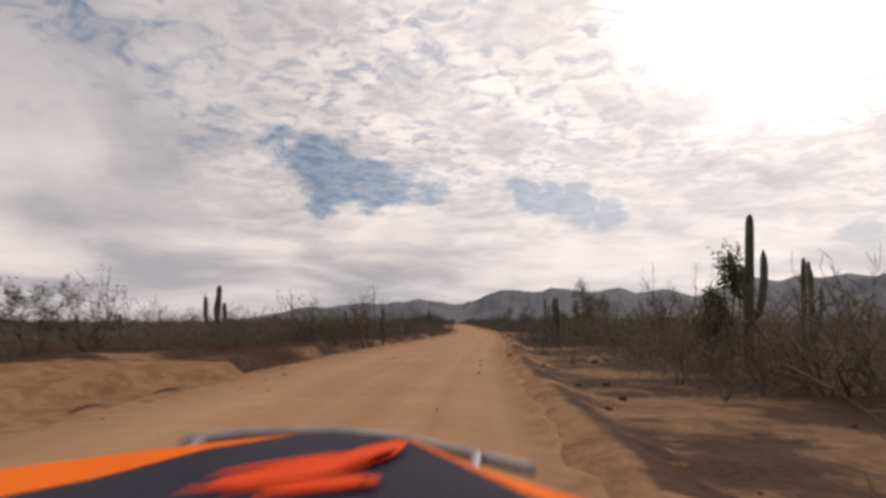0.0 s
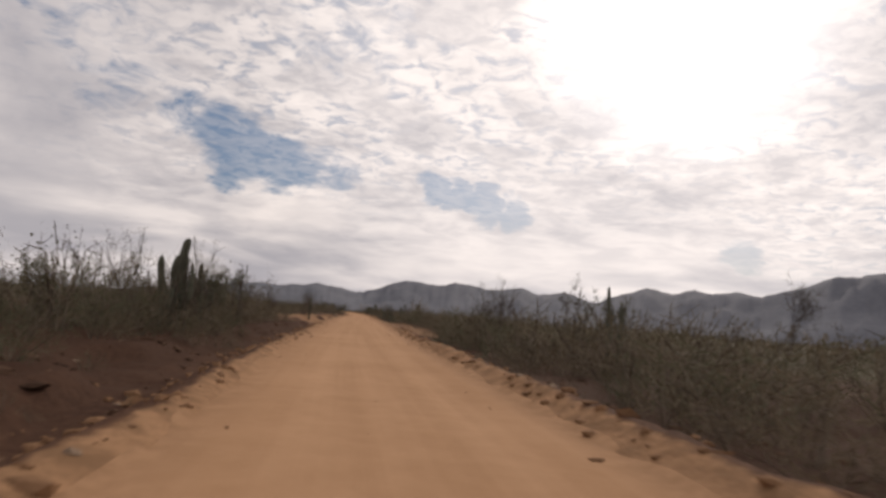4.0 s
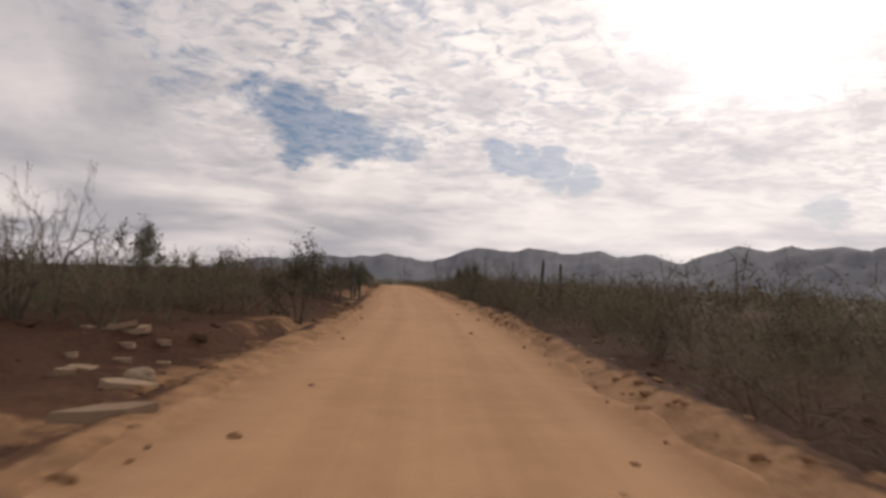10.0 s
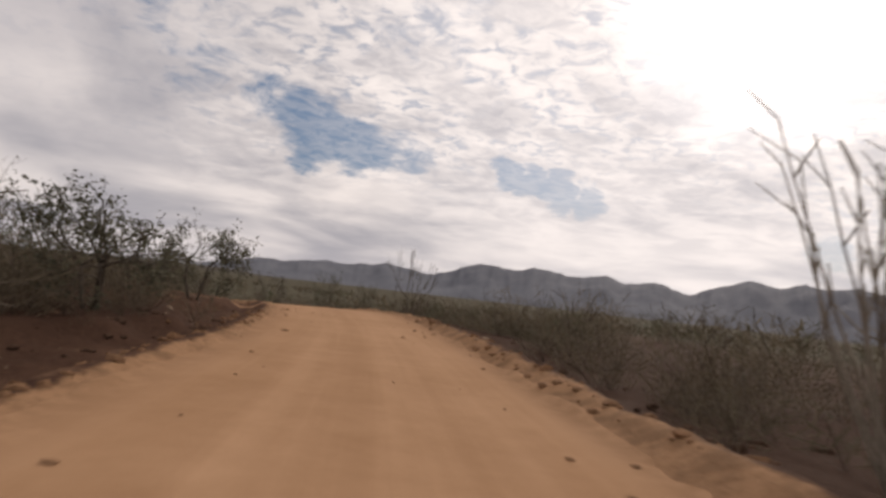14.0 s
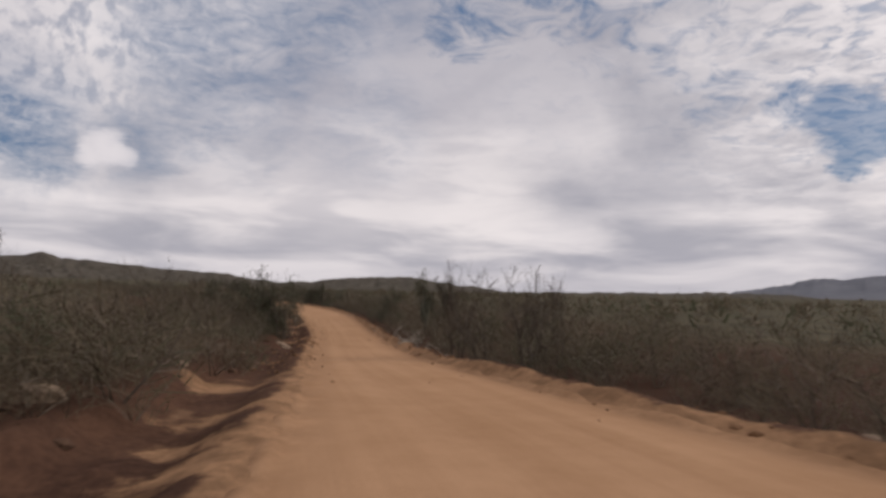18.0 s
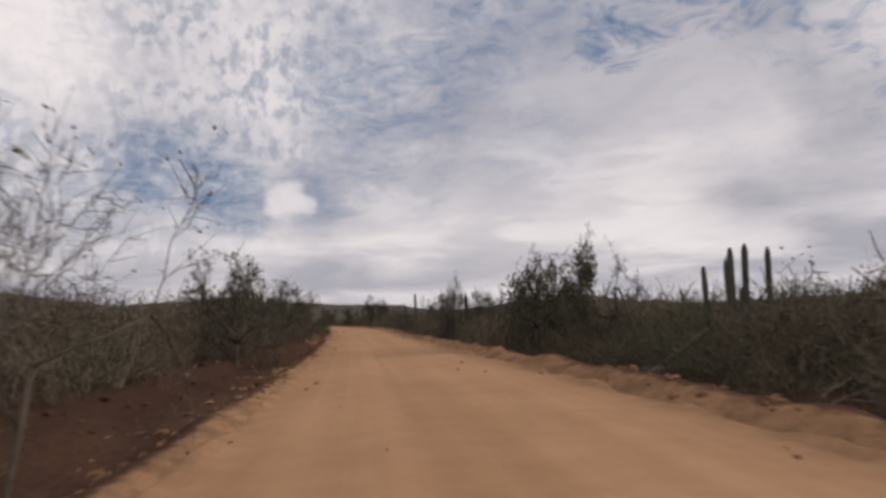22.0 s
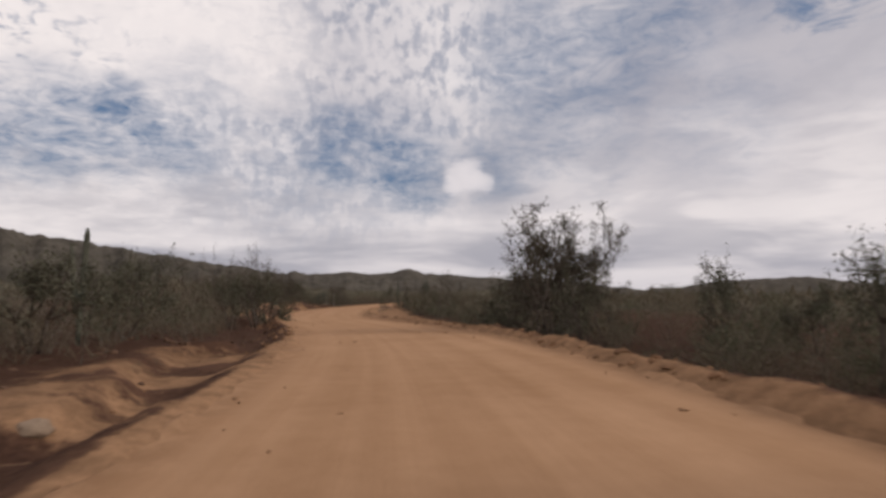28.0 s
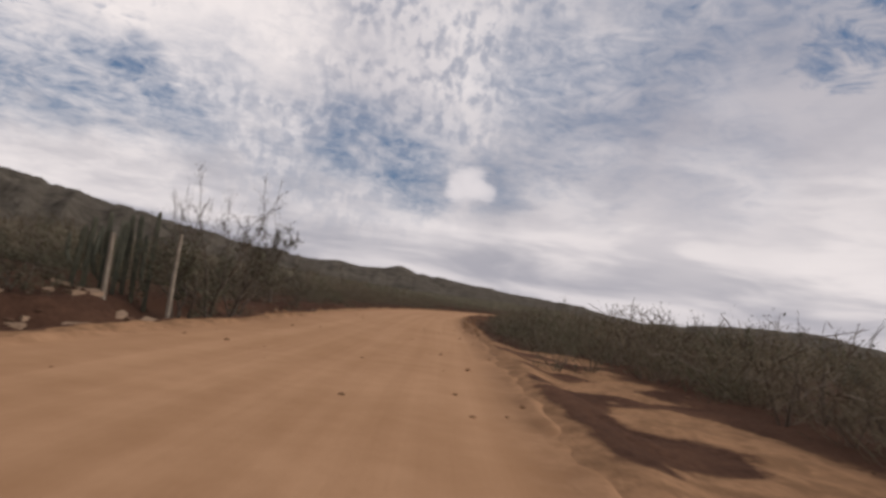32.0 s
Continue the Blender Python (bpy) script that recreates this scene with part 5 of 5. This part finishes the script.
def dense_places(seed):
    x, y, z, past, side, along, rng = scatter(28000, 1.6, 12, seed)
    keep = np.zeros(len(x), bool)
    for t0, t1, sense, near in DENSE:
        keep |= (side == sense) & (along > stretch(t0)) & (along < stretch(t1)) & (past > near + 0.7 * rough_field(x, y, 5.0, 18)) & (past < near + 6)
    keep &= rng.random(len(x)) < 0.5
    return *(v[keep] for v in (x, y, z, past, side, along)), rng


thicket("roadside_thicket", "head-high dense brown brush behind the verge", dense_places(76), NEAR_KINDS, lambda p, s, a: (1.6 + 0.7 * ease(p, 4, 9)) * (1 - 0.25 * lowness(s, a)), (TWIG, SCRUB))
thicket("mid_scrub", "dense olive-brown desert scrub", scatter(4500, 6.5, 36, 73), MID_KINDS, belt_height, (TWIG, SCRUB))
thicket("far_scrub", "far olive-brown desert scrub on the plain", scatter(5000, 35, 260, 74), FAR_KINDS, lambda p, s, a: 2.0 + 0.5 * (s > 0), (TWIG, SCRUB))

# ---- stones ----
def on_road(count, seed):
    """Places on the road itself, more of them towards its edges."""
    rng = np.random.default_rng(seed)
    k = rng.integers(int(3 / STEP), int(37 / STEP), count)
    d = RH[k] * np.sign(rng.normal(size=count)) * rng.random(count) ** 0.45
    x, y = RX[k] + NX[k] * d, RY[k] + NY[k] * d
    return x, y, lie(x, y) + 0.025


def stones(name, label, count, near, far, seed, least, most, mat, few=4, places=None):
    """Angular lumps strewn beside the road, or at given places."""
    rng = np.random.default_rng(seed)
    x, y, z = places or scatter(count, near, far, seed + 1)[:3]
    t = (1 + 5 ** 0.5) / 2
    ico = np.array([(-1, t, 0), (1, t, 0), (-1, -t, 0), (1, -t, 0), (0, -1, t), (0, 1, t), (0, -1, -t), (0, 1, -t), (t, 0, -1), (t, 0, 1), (-t, 0, -1), (-t, 0, 1)], float) / 1.9
    f = np.array([(0, 11, 5), (0, 5, 1), (0, 1, 7), (0, 7, 10), (0, 10, 11), (1, 5, 9), (5, 11, 4), (11, 10, 2), (10, 7, 6), (7, 1, 8), (3, 9, 4), (3, 4, 2), (3, 2, 6), (3, 6, 8), (3, 8, 9), (4, 9, 5), (2, 4, 11), (6, 2, 10), (8, 6, 7), (9, 8, 1)])
    n = len(x)
    size = least + most * rng.random(n) ** few
    v = ico[None] * rng.uniform(0.6, 1.3, (n, 12, 1)) * size[:, None, None] * np.stack([rng.uniform(0.8, 1.5, n), rng.uniform(0.8, 1.3, n), rng.uniform(0.4, 0.8, n)], -1)[:, None, :]
    v = v + np.stack([x, y, z], -1)[:, None, :]
    me = mesh_of(name, v.reshape(-1, 3), (f[None] + (np.arange(n) * 12)[:, None, None]).reshape(-1, 3), mat)
    tagged(new(name, me), label, "stones", kind="stuff")


def crust(count, seed):
    """Flat broken plates of pale dried earth on the bare left verge."""
    x, y, z, past, side, along, rng = scatter(count, 0.5, 6.5, seed, -1)
    bed = rough_field(x, y, 3.4, 19) + 0.5 * rough_field(x, y, 1.2, 20)
    keep = np.zeros(len(x), bool)
    for t0, t1, reach in ((8.4, 11.6, 4.2), (16.0, 18.8, 5.0), (20.0, 21.6, 4.5), (30.4, 32.8, 6.5)):
        keep |= (along > stretch(t0)) & (along < stretch(t1)) & (past < reach)
    keep &= bed > 0.25
    x, y, z = x[keep], y[keep], z[keep]
    n, k = len(x), 6
    ang = np.arange(k) * 2 * np.pi / k + rng.uniform(0, 6.28, (n, 1))
    rad = (0.1 + 0.34 * rng.random((n, 1)) ** 2) * rng.uniform(0.6, 1.25, (n, k))
    tilt = rng.normal(size=(n, 2)) * 0.09
    px, py = rad * np.cos(ang) * 1.35, rad * np.sin(ang) * 0.8
    lift = px * tilt[:, :1] + py * tilt[:, 1:]
    top = np.stack([px + x[:, None], py + y[:, None], z[:, None] + 0.045 + lift], -1)
    low = np.stack([px * 1.06 + x[:, None], py * 1.06 + y[:, None], z[:, None] - 0.06 + lift], -1)
    base = np.arange(n)[:, None] * 2 * k
    j = np.arange(k)
    sides = np.stack([base + j, base + k + j, base + k + (j + 1) % k, base + (j + 1) % k], -1).reshape(-1, 4)
    lid = np.concatenate([base + np.array([c]) for c in ([0, 1, 2, 3], [0, 3, 4, 5])])
    faces = np.concatenate([sides, lid])
    me = mesh_of("crust", np.concatenate([top, low], 1).reshape(-1, 3), faces, CRUST)
    tagged(new("crust", me), "broken plates of pale dried earth on the verge", "earth", kind="stuff")


crust(9000, 91)
stones("verge_stones", "small pale stones scattered on the road's edge", 2600, 0.25, 4.0, 81, 0.02, 0.09, STONE)
stones("earth_clods", "crumbled brown earth clods along the road's berm", 17000, 0.05, 1.3, 83, 0.02, 0.095, CLOD, 2.8)
stones("broken_earth_lumps", "lumpy broken earth turned up along both road edges", 6000, 0.15, 1.5, 87, 0.03, 0.11, CLOD, 2.2)
stones("road_pebbles", "scattered small dark pebbles on the dirt road", 0, 0, 0, 89, 0.018, 0.05, CLOD, 2.5, on_road(900, 90))
stones("dark_rubble", "dark brown clods and leaf litter on the bare verge", 17000, 0.9, 5.0, 85, 0.025, 0.13, RUBBLE, 3.2)


# ---- fallen limbs, boulders, posts ----
def limb_mesh(seed):
    """A bleached fallen limb, about 1 long, lying on its forks."""
    rng = np.random.default_rng(seed)
    segs, tips = [], []
    branch(rng, (-0.5, 0, 0.05), (1, 0.1, 0.12), 0.55, 0.035, 0, 3, 2, segs, tips, -0.02, 0.5)
    segs = np.array(segs)
    segs[:, 3] = np.abs(segs[:, 3]) * 0.45 - 0.01
    segs[:, 6] = np.abs(segs[:, 6]) * 0.45 - 0.01
    runs = chains(segs)
    limbs = [mesh_of("limb", *pipe(p, q, 7), PALE, True) for level, p, q in runs if level <= 1]
    return limbs, [mesh_of("twig", *pipe(p, q, 5), PALE, True) for level, p, q in runs if level > 1]


FALLEN_SHAPES = [limb_mesh(s) for s in (701, 702, 703, 704)]
for x, y, long in FALLEN:
    ob = new("dead_branch")
    ob.location, ob.rotation_euler.z = (x, y, float(ground_at(x, y)[0])), pick.uniform(0, 6.28)
    tagged(ob, "bleached forked dead branch lying on the verge", "branch", "dead branches on the verge")
    limbs, twigs = pick.choice(FALLEN_SHAPES)
    for me in limbs:
        part("limb", me, ob).scale = (long, long, long)
    for me in twigs:
        part("twig", me, ob).scale = (long, long, long)


def boulder_mesh(seed):
    rng = np.random.default_rng(seed)
    bm = bmesh.new()
    bmesh.ops.create_icosphere(bm, subdivisions=3, radius=0.5)
    shift = Vector(rng.normal(size=3) * 20)
    for v in bm.verts:
        n = noise.noise(v.co * 2.2 + shift) * 0.35 + noise.noise(v.co * 6 + shift) * 0.1
        v.co *= 1 + n
        v.co.z = v.co.z * 0.7 + 0.12
    me = bpy.data.meshes.new("boulder")
    bm.to_mesh(me)
    bm.free()
    me.materials.append(STONE)
    return me


ROCK_SHAPES = [boulder_mesh(s) for s in (711, 712, 713)]
for x, y, size in BOULDERS:
    ob = new("boulder", pick.choice(ROCK_SHAPES))
    ob.location, ob.rotation_euler.z, ob.scale = (x, y, float(ground_at(x, y)[0]) - 0.05 * size), pick.uniform(0, 6.28), (size * 1.3, size, size)
    tagged(ob, "weathered tan boulder half sunk in the bank", "rock", "boulders on the banks")

for i, (x, y, top, wide) in enumerate(POSTS):
    ob = stand("wooden_post", x, y, "pale crooked wooden fence post" if i else "pale straight wooden fence post", "post", "fence posts at the bend")
    tall = top - ob.location.z
    part("shaft", mesh_of("shaft", *tubes([(0, 0, -0.1, 0.02, 0, tall * 0.5, 0.06, 0.055), (0.02, 0, tall * 0.5, -0.02 + 0.12 * i, 0.02, tall, 0.055, 0.045), (-0.02 + 0.12 * i, 0.02, tall, -0.02 + 0.12 * i, 0.02, tall + 0.005, 0.045, 0.001)], 7), PALE, True), ob)
    if i:
        part("fork", mesh_of("fork", *tubes([(0.03, 0, tall * 0.55, 0.2, 0.05, tall * 0.8, 0.035, 0.02)], 6), PALE, True), ob)

lean_pole = stand("leaning_pole", -180.6, 473.9, "pale straight wooden pole leaning in the scrub", "pole", "")
part("shaft", mesh_of("shaft", *tubes([(0, 0, 0, 0.8, 1.55, 1.15, 0.06, 0.05), (0.8, 1.55, 1.15, 0.803, 1.556, 1.155, 0.05, 0.001)], 8), PALE, True), lean_pole)


def dead_limb(rng, way, long, thick):
    """One curved, tapering dead limb with two or three side twigs, from the origin."""
    p, w = np.zeros(3), np.array(way, float)
    bend = rng.normal(size=3) * (0.16, 0.16, 0.08) - (0, 0, 0.07)
    line = [p]
    for i in range(9):
        w = w / np.linalg.norm(w) + bend + rng.normal(size=3) * 0.09
        p = p + w / np.linalg.norm(w) * long / 9
        p[2] = max(p[2], 0.03)
        line.append(p)
    line = np.array(line)
    pieces = [pipe(line, thick * np.linspace(1, 0.3, 10), 7)]
    for i in rng.integers(3, 9, 3):
        t = line[i] - line[i - 1]
        t = t / np.linalg.norm(t) + rng.normal(size=3) * 0.6
        steps = line[i] + np.cumsum(np.array([t / np.linalg.norm(t) * 0.11 * long] * 4) + rng.normal(size=(4, 3)) * 0.025 * long, 0)
        pieces.append(pipe(np.concatenate([line[i:i + 1], steps]), thick * np.linspace(0.45, 0.15, 5), 5))
    return mesh_of("limb", *joined(pieces), PALE, True)


def dead_tree(x, y, size, lean, seed):
    rng = np.random.default_rng(seed)
    ob = stand("dead_tree", x, y, "toppled bleached dead tree with tangled bare limbs", "tree", "toppled dead trees on the verge")
    for i in range(9):
        a = lean + rng.normal() * 0.75
        part("limb", dead_limb(rng, (math.cos(a), math.sin(a), rng.uniform(0.1, 0.9)), size * rng.uniform(0.55, 1.1), 0.03 * size), ob)
    trunk = np.array([(0.9 * size * u * math.cos(lean + 3.0), 0.9 * size * u * math.sin(lean + 3.0), 0.10 + 0.02 * math.sin(9 * u)) for u in np.linspace(-0.1, 1, 8)])
    part("trunk", mesh_of("trunk", *pipe(trunk, 0.065 * size * np.linspace(1, 0.75, 8), 9), PALE, True), ob)


for x, y, size, lean in SNAGS:
    dead_tree(x, y, size, lean, int(abs(x) * 10))

# ---- nose of the buggy at the start ----
ORANGE = material("orange_paint", (0.88, 0.15, 0.012), (0.93, 0.20, 0.022), 2.0, rough=0.75, bump=0.03)
NAVY = material("dark_blue_paint", (0.022, 0.018, 0.034), (0.04, 0.033, 0.052), 2.0, rough=0.5, bump=0.03)
FLAME = material("red_orange_film", (0.80, 0.07, 0.02), (0.86, 0.10, 0.03), 3.0, rough=0.7, bump=0.02)
STEEL = material("dusty_steel_tube", (0.24, 0.20, 0.20), (0.42, 0.37, 0.37), 6.0, rough=0.6, bump=0.1, metal=0.1)
RUBBER = material("dusty_rubber", (0.03, 0.027, 0.025), (0.09, 0.075, 0.06), 5.0, rough=0.85, bump=0.4)


def slab(name, x, y, z, thick, mat):
    """A closed sheet over a grid of places."""
    rows, cols = x.shape
    top = np.stack([x, y, z], -1).reshape(-1, 3)
    low = top - (0, 0, thick)
    f = grid_faces(rows, cols)
    n = rows * cols
    k = np.arange(n).reshape(rows, cols)
    loop = np.concatenate([k[0, :], k[1:, -1], k[-1, -2::-1], k[-2:0:-1, 0]])
    nxt = np.roll(loop, -1)
    rim = np.stack([loop, loop + n, nxt + n, nxt], -1)
    return mesh_of(name, np.concatenate([top, low]), np.concatenate([f[:, ::-1], f + n, rim]), mat, False)


def sheet_between(a, b, n):
    """A grid spanned between two lines of places, n columns."""
    u = np.linspace(0, 1, n)[None, :, None]
    return a[:, None, :] * (1 - u) + b[:, None, :] * u


def fill_line(points, n):
    p = np.array(points, float)
    t = np.linspace(0, len(p) - 1, n)
    return np.stack([np.interp(t, np.arange(len(p)), p[:, i]) for i in range(p.shape[1])], -1)


def tongue(points, width, n=16):
    """Two edges of a curved sliver that tapers at both ends."""
    p = fill_line(points, n)
    w = np.gradient(p, axis=0)
    w /= np.linalg.norm(w, axis=1, keepdims=True)
    side = np.stack([-w[:, 1], w[:, 0]], -1)
    u = np.linspace(0, 1, n)[:, None]
    half = width * np.sin(np.pi * np.clip(u * 0.9 + 0.04, 0, 1)) ** 0.8 / 2
    return p + side * half, p - side * half


def buggy_nose():
    car = tagged(new("buggy_nose"), "orange and dark blue race buggy nose parked on the dirt road", "vehicle")
    car.matrix_basis = pose(0, 0, 0, 0, 0, 14.5)
    outer_left = fill_line([(-1.15, 1.30, 0.93), (-0.94, 1.80, 0.94), (-0.70, 1.95, 0.945), (-0.42, 2.11, 0.95), (-0.21, 2.19, 0.955)], 17)
    inner_left = fill_line([(-0.95, 1.00, 0.955), (-0.74, 1.43, 0.96), (-0.58, 1.62, 0.96), (-0.42, 1.95, 0.96), (-0.21, 2.17, 0.957)], 17)
    middle = fill_line([(-0.25, 0.85, 0.975), (-0.2, 1.40, 0.975), (-0.15, 1.68, 0.975), (-0.12, 2.00, 0.968), (-0.08, 2.17, 0.957)], 17)
    inner_right = fill_line([(0.50, 0.85, 0.955), (0.32, 1.37, 0.96), (0.23, 1.68, 0.96), (0.12, 2.04, 0.96), (0.05, 2.12, 0.957)], 17)
    outer_right = fill_line([(0.68, 0.88, 0.94), (0.44, 1.37, 0.945), (0.27, 1.68, 0.95), (0.15, 2.03, 0.955), (0.07, 2.12, 0.955)], 17)
    for name, a, b, mat, lab in (("fender_panel", outer_left, inner_left, ORANGE, "glossy orange fender panel"), ("side_stripe", inner_right, outer_right, ORANGE, "orange painted edge stripe")):
        g = sheet_between(a, b, 6)
        part(name, slab(name, g[..., 0], g[..., 1], g[..., 2], 0.02, mat), car, lab)
    for name, a, b in (("hood_panel", inner_left, middle), ("hood_panel", middle, inner_right)):
        g = sheet_between(a, b, 9)
        part(name, slab(name, g[..., 0], g[..., 1], g[..., 2] - 0.001, 0.02, NAVY), car, "dark blue hood panel")
    flames = [([(-0.30, 1.46), (-0.20, 1.50), (-0.08, 1.60), (0.02, 1.73), (0.10, 1.88)], 0.15), ([(-0.35, 1.40), (-0.26, 1.42), (-0.16, 1.455)], 0.03),
              ([(-0.32, 1.535), (-0.24, 1.60), (-0.12, 1.69), (-0.02, 1.76)], 0.03), ([(-0.20, 1.345), (-0.10, 1.40), (0.0, 1.44), (0.03, 1.42)], 0.075),
              ([(-0.26, 1.37), (-0.18, 1.41), (-0.08, 1.465), (0.0, 1.49)], 0.018), ([(-0.06, 1.555), (0.03, 1.65), (0.075, 1.75)], 0.03)]
    for points, width in flames:
        p, q = tongue(points, width)
        g = sheet_between(np.c_[p, np.full(16, 0.982)], np.c_[q, np.full(16, 0.982)], 4)
        part("flame_decal", slab("flame_decal", g[..., 0], g[..., 1], g[..., 2], 0.004, FLAME), car, "red-orange flame film")
    line = fill_line([(-0.54, 2.16, 0.95), (-0.36, 2.23, 0.955), (-0.09, 2.24, 0.955), (0.15, 2.08, 0.945), (0.30, 1.90, 0.935), (0.42, 1.72, 0.93)], 16)
    part("bumper_tube", mesh_of("bumper_tube", *pipe(line, 0.017, 10), STEEL, True), car, "dusty grey steel bumper tube")
    part("tube_brace", mesh_of("tube_brace", *tubes([(0.30, 1.86, 0.94, 0.26, 1.70, 0.90, 0.016, 0.016), (0.26, 1.70, 0.90, 0.2, 1.5, 0.70, 0.016, 0.016)], 10), STEEL, True), car)
    part("tube_brace", mesh_of("tube_brace", *tubes([(-0.5, 2.15, 0.95, -0.42, 1.9, 0.80, 0.016, 0.016), (-0.42, 1.9, 0.80, -0.35, 1.5, 0.6, 0.016, 0.016)], 10), STEEL, True), car)
    # nose shell under the hood
    ring = np.array([(-0.6, 0.85), (-0.5, 1.6), (-0.3, 2.1), (0.0, 2.1), (0.15, 1.6), (0.35, 0.85)])
    bottom = np.c_[ring * (0.8, 1) + (-0.03, 0), np.full(6, 0.34)]
    g = sheet_between(np.c_[ring, np.full(6, 0.925)], bottom, 5)
    shell = np.stack([g, g * 0.97 + (-0.004, 0.03, 0.01)])
    v = shell.reshape(-1, 3)
    f = grid_faces(6, 5)
    part("nose_shell", mesh_of("nose_shell", v, np.concatenate([f, f[:, ::-1] + 30]), NAVY, False), car, "dark blue nose shell")
    for side in (-1, 1):
        hub = np.array([-0.14 + side * 0.82, 1.5, 0.385])
        ang = np.linspace(0, 2 * np.pi, 40, endpoint=False)
        prof = [(0.22, -0.12), (0.31, -0.14), (0.365, -0.12), (0.385, -0.06), (0.388, 0.0), (0.385, 0.06), (0.365, 0.12), (0.31, 0.14), (0.22, 0.12)]
        v = np.array([[(hub[0] + w, hub[1] + (r - (0.012 if j % 2 and r > 0.36 else 0)) * np.cos(a), hub[2] + (r - (0.012 if j % 2 and r > 0.36 else 0)) * np.sin(a)) for r, w in prof] for j, a in enumerate(ang)])
        f = grid_faces(41, 9) % (40 * 9)
        wheel = part("wheel", mesh_of("wheel", *tubes([(*(hub - (0.11, 0, 0)), *(hub + (0.11, 0, 0)), 0.22, 0.22), (*(hub + (0.02, 0, 0)), *(hub + (0.03, 0, 0)), 0.22, 0.02)], 20), STEEL, True), car, "dusty steel rim")
        part("tyre", mesh_of("tyre", v.reshape(-1, 3), f, RUBBER, False), wheel, "dusty knobbly tyre")
        for back, high in ((-0.16, 0.42), (0.12, 0.42), (-0.02, 0.58)):
            part("suspension_arm", mesh_of("suspension_arm", *tubes([(-0.14 + side * 0.22, 1.5 + back * 1.6, high, hub[0] - side * 0.1, 1.5 + back * 0.3, 0.40 + (high - 0.42), 0.017, 0.017)], 8), STEEL, True), car)


buggy_nose()
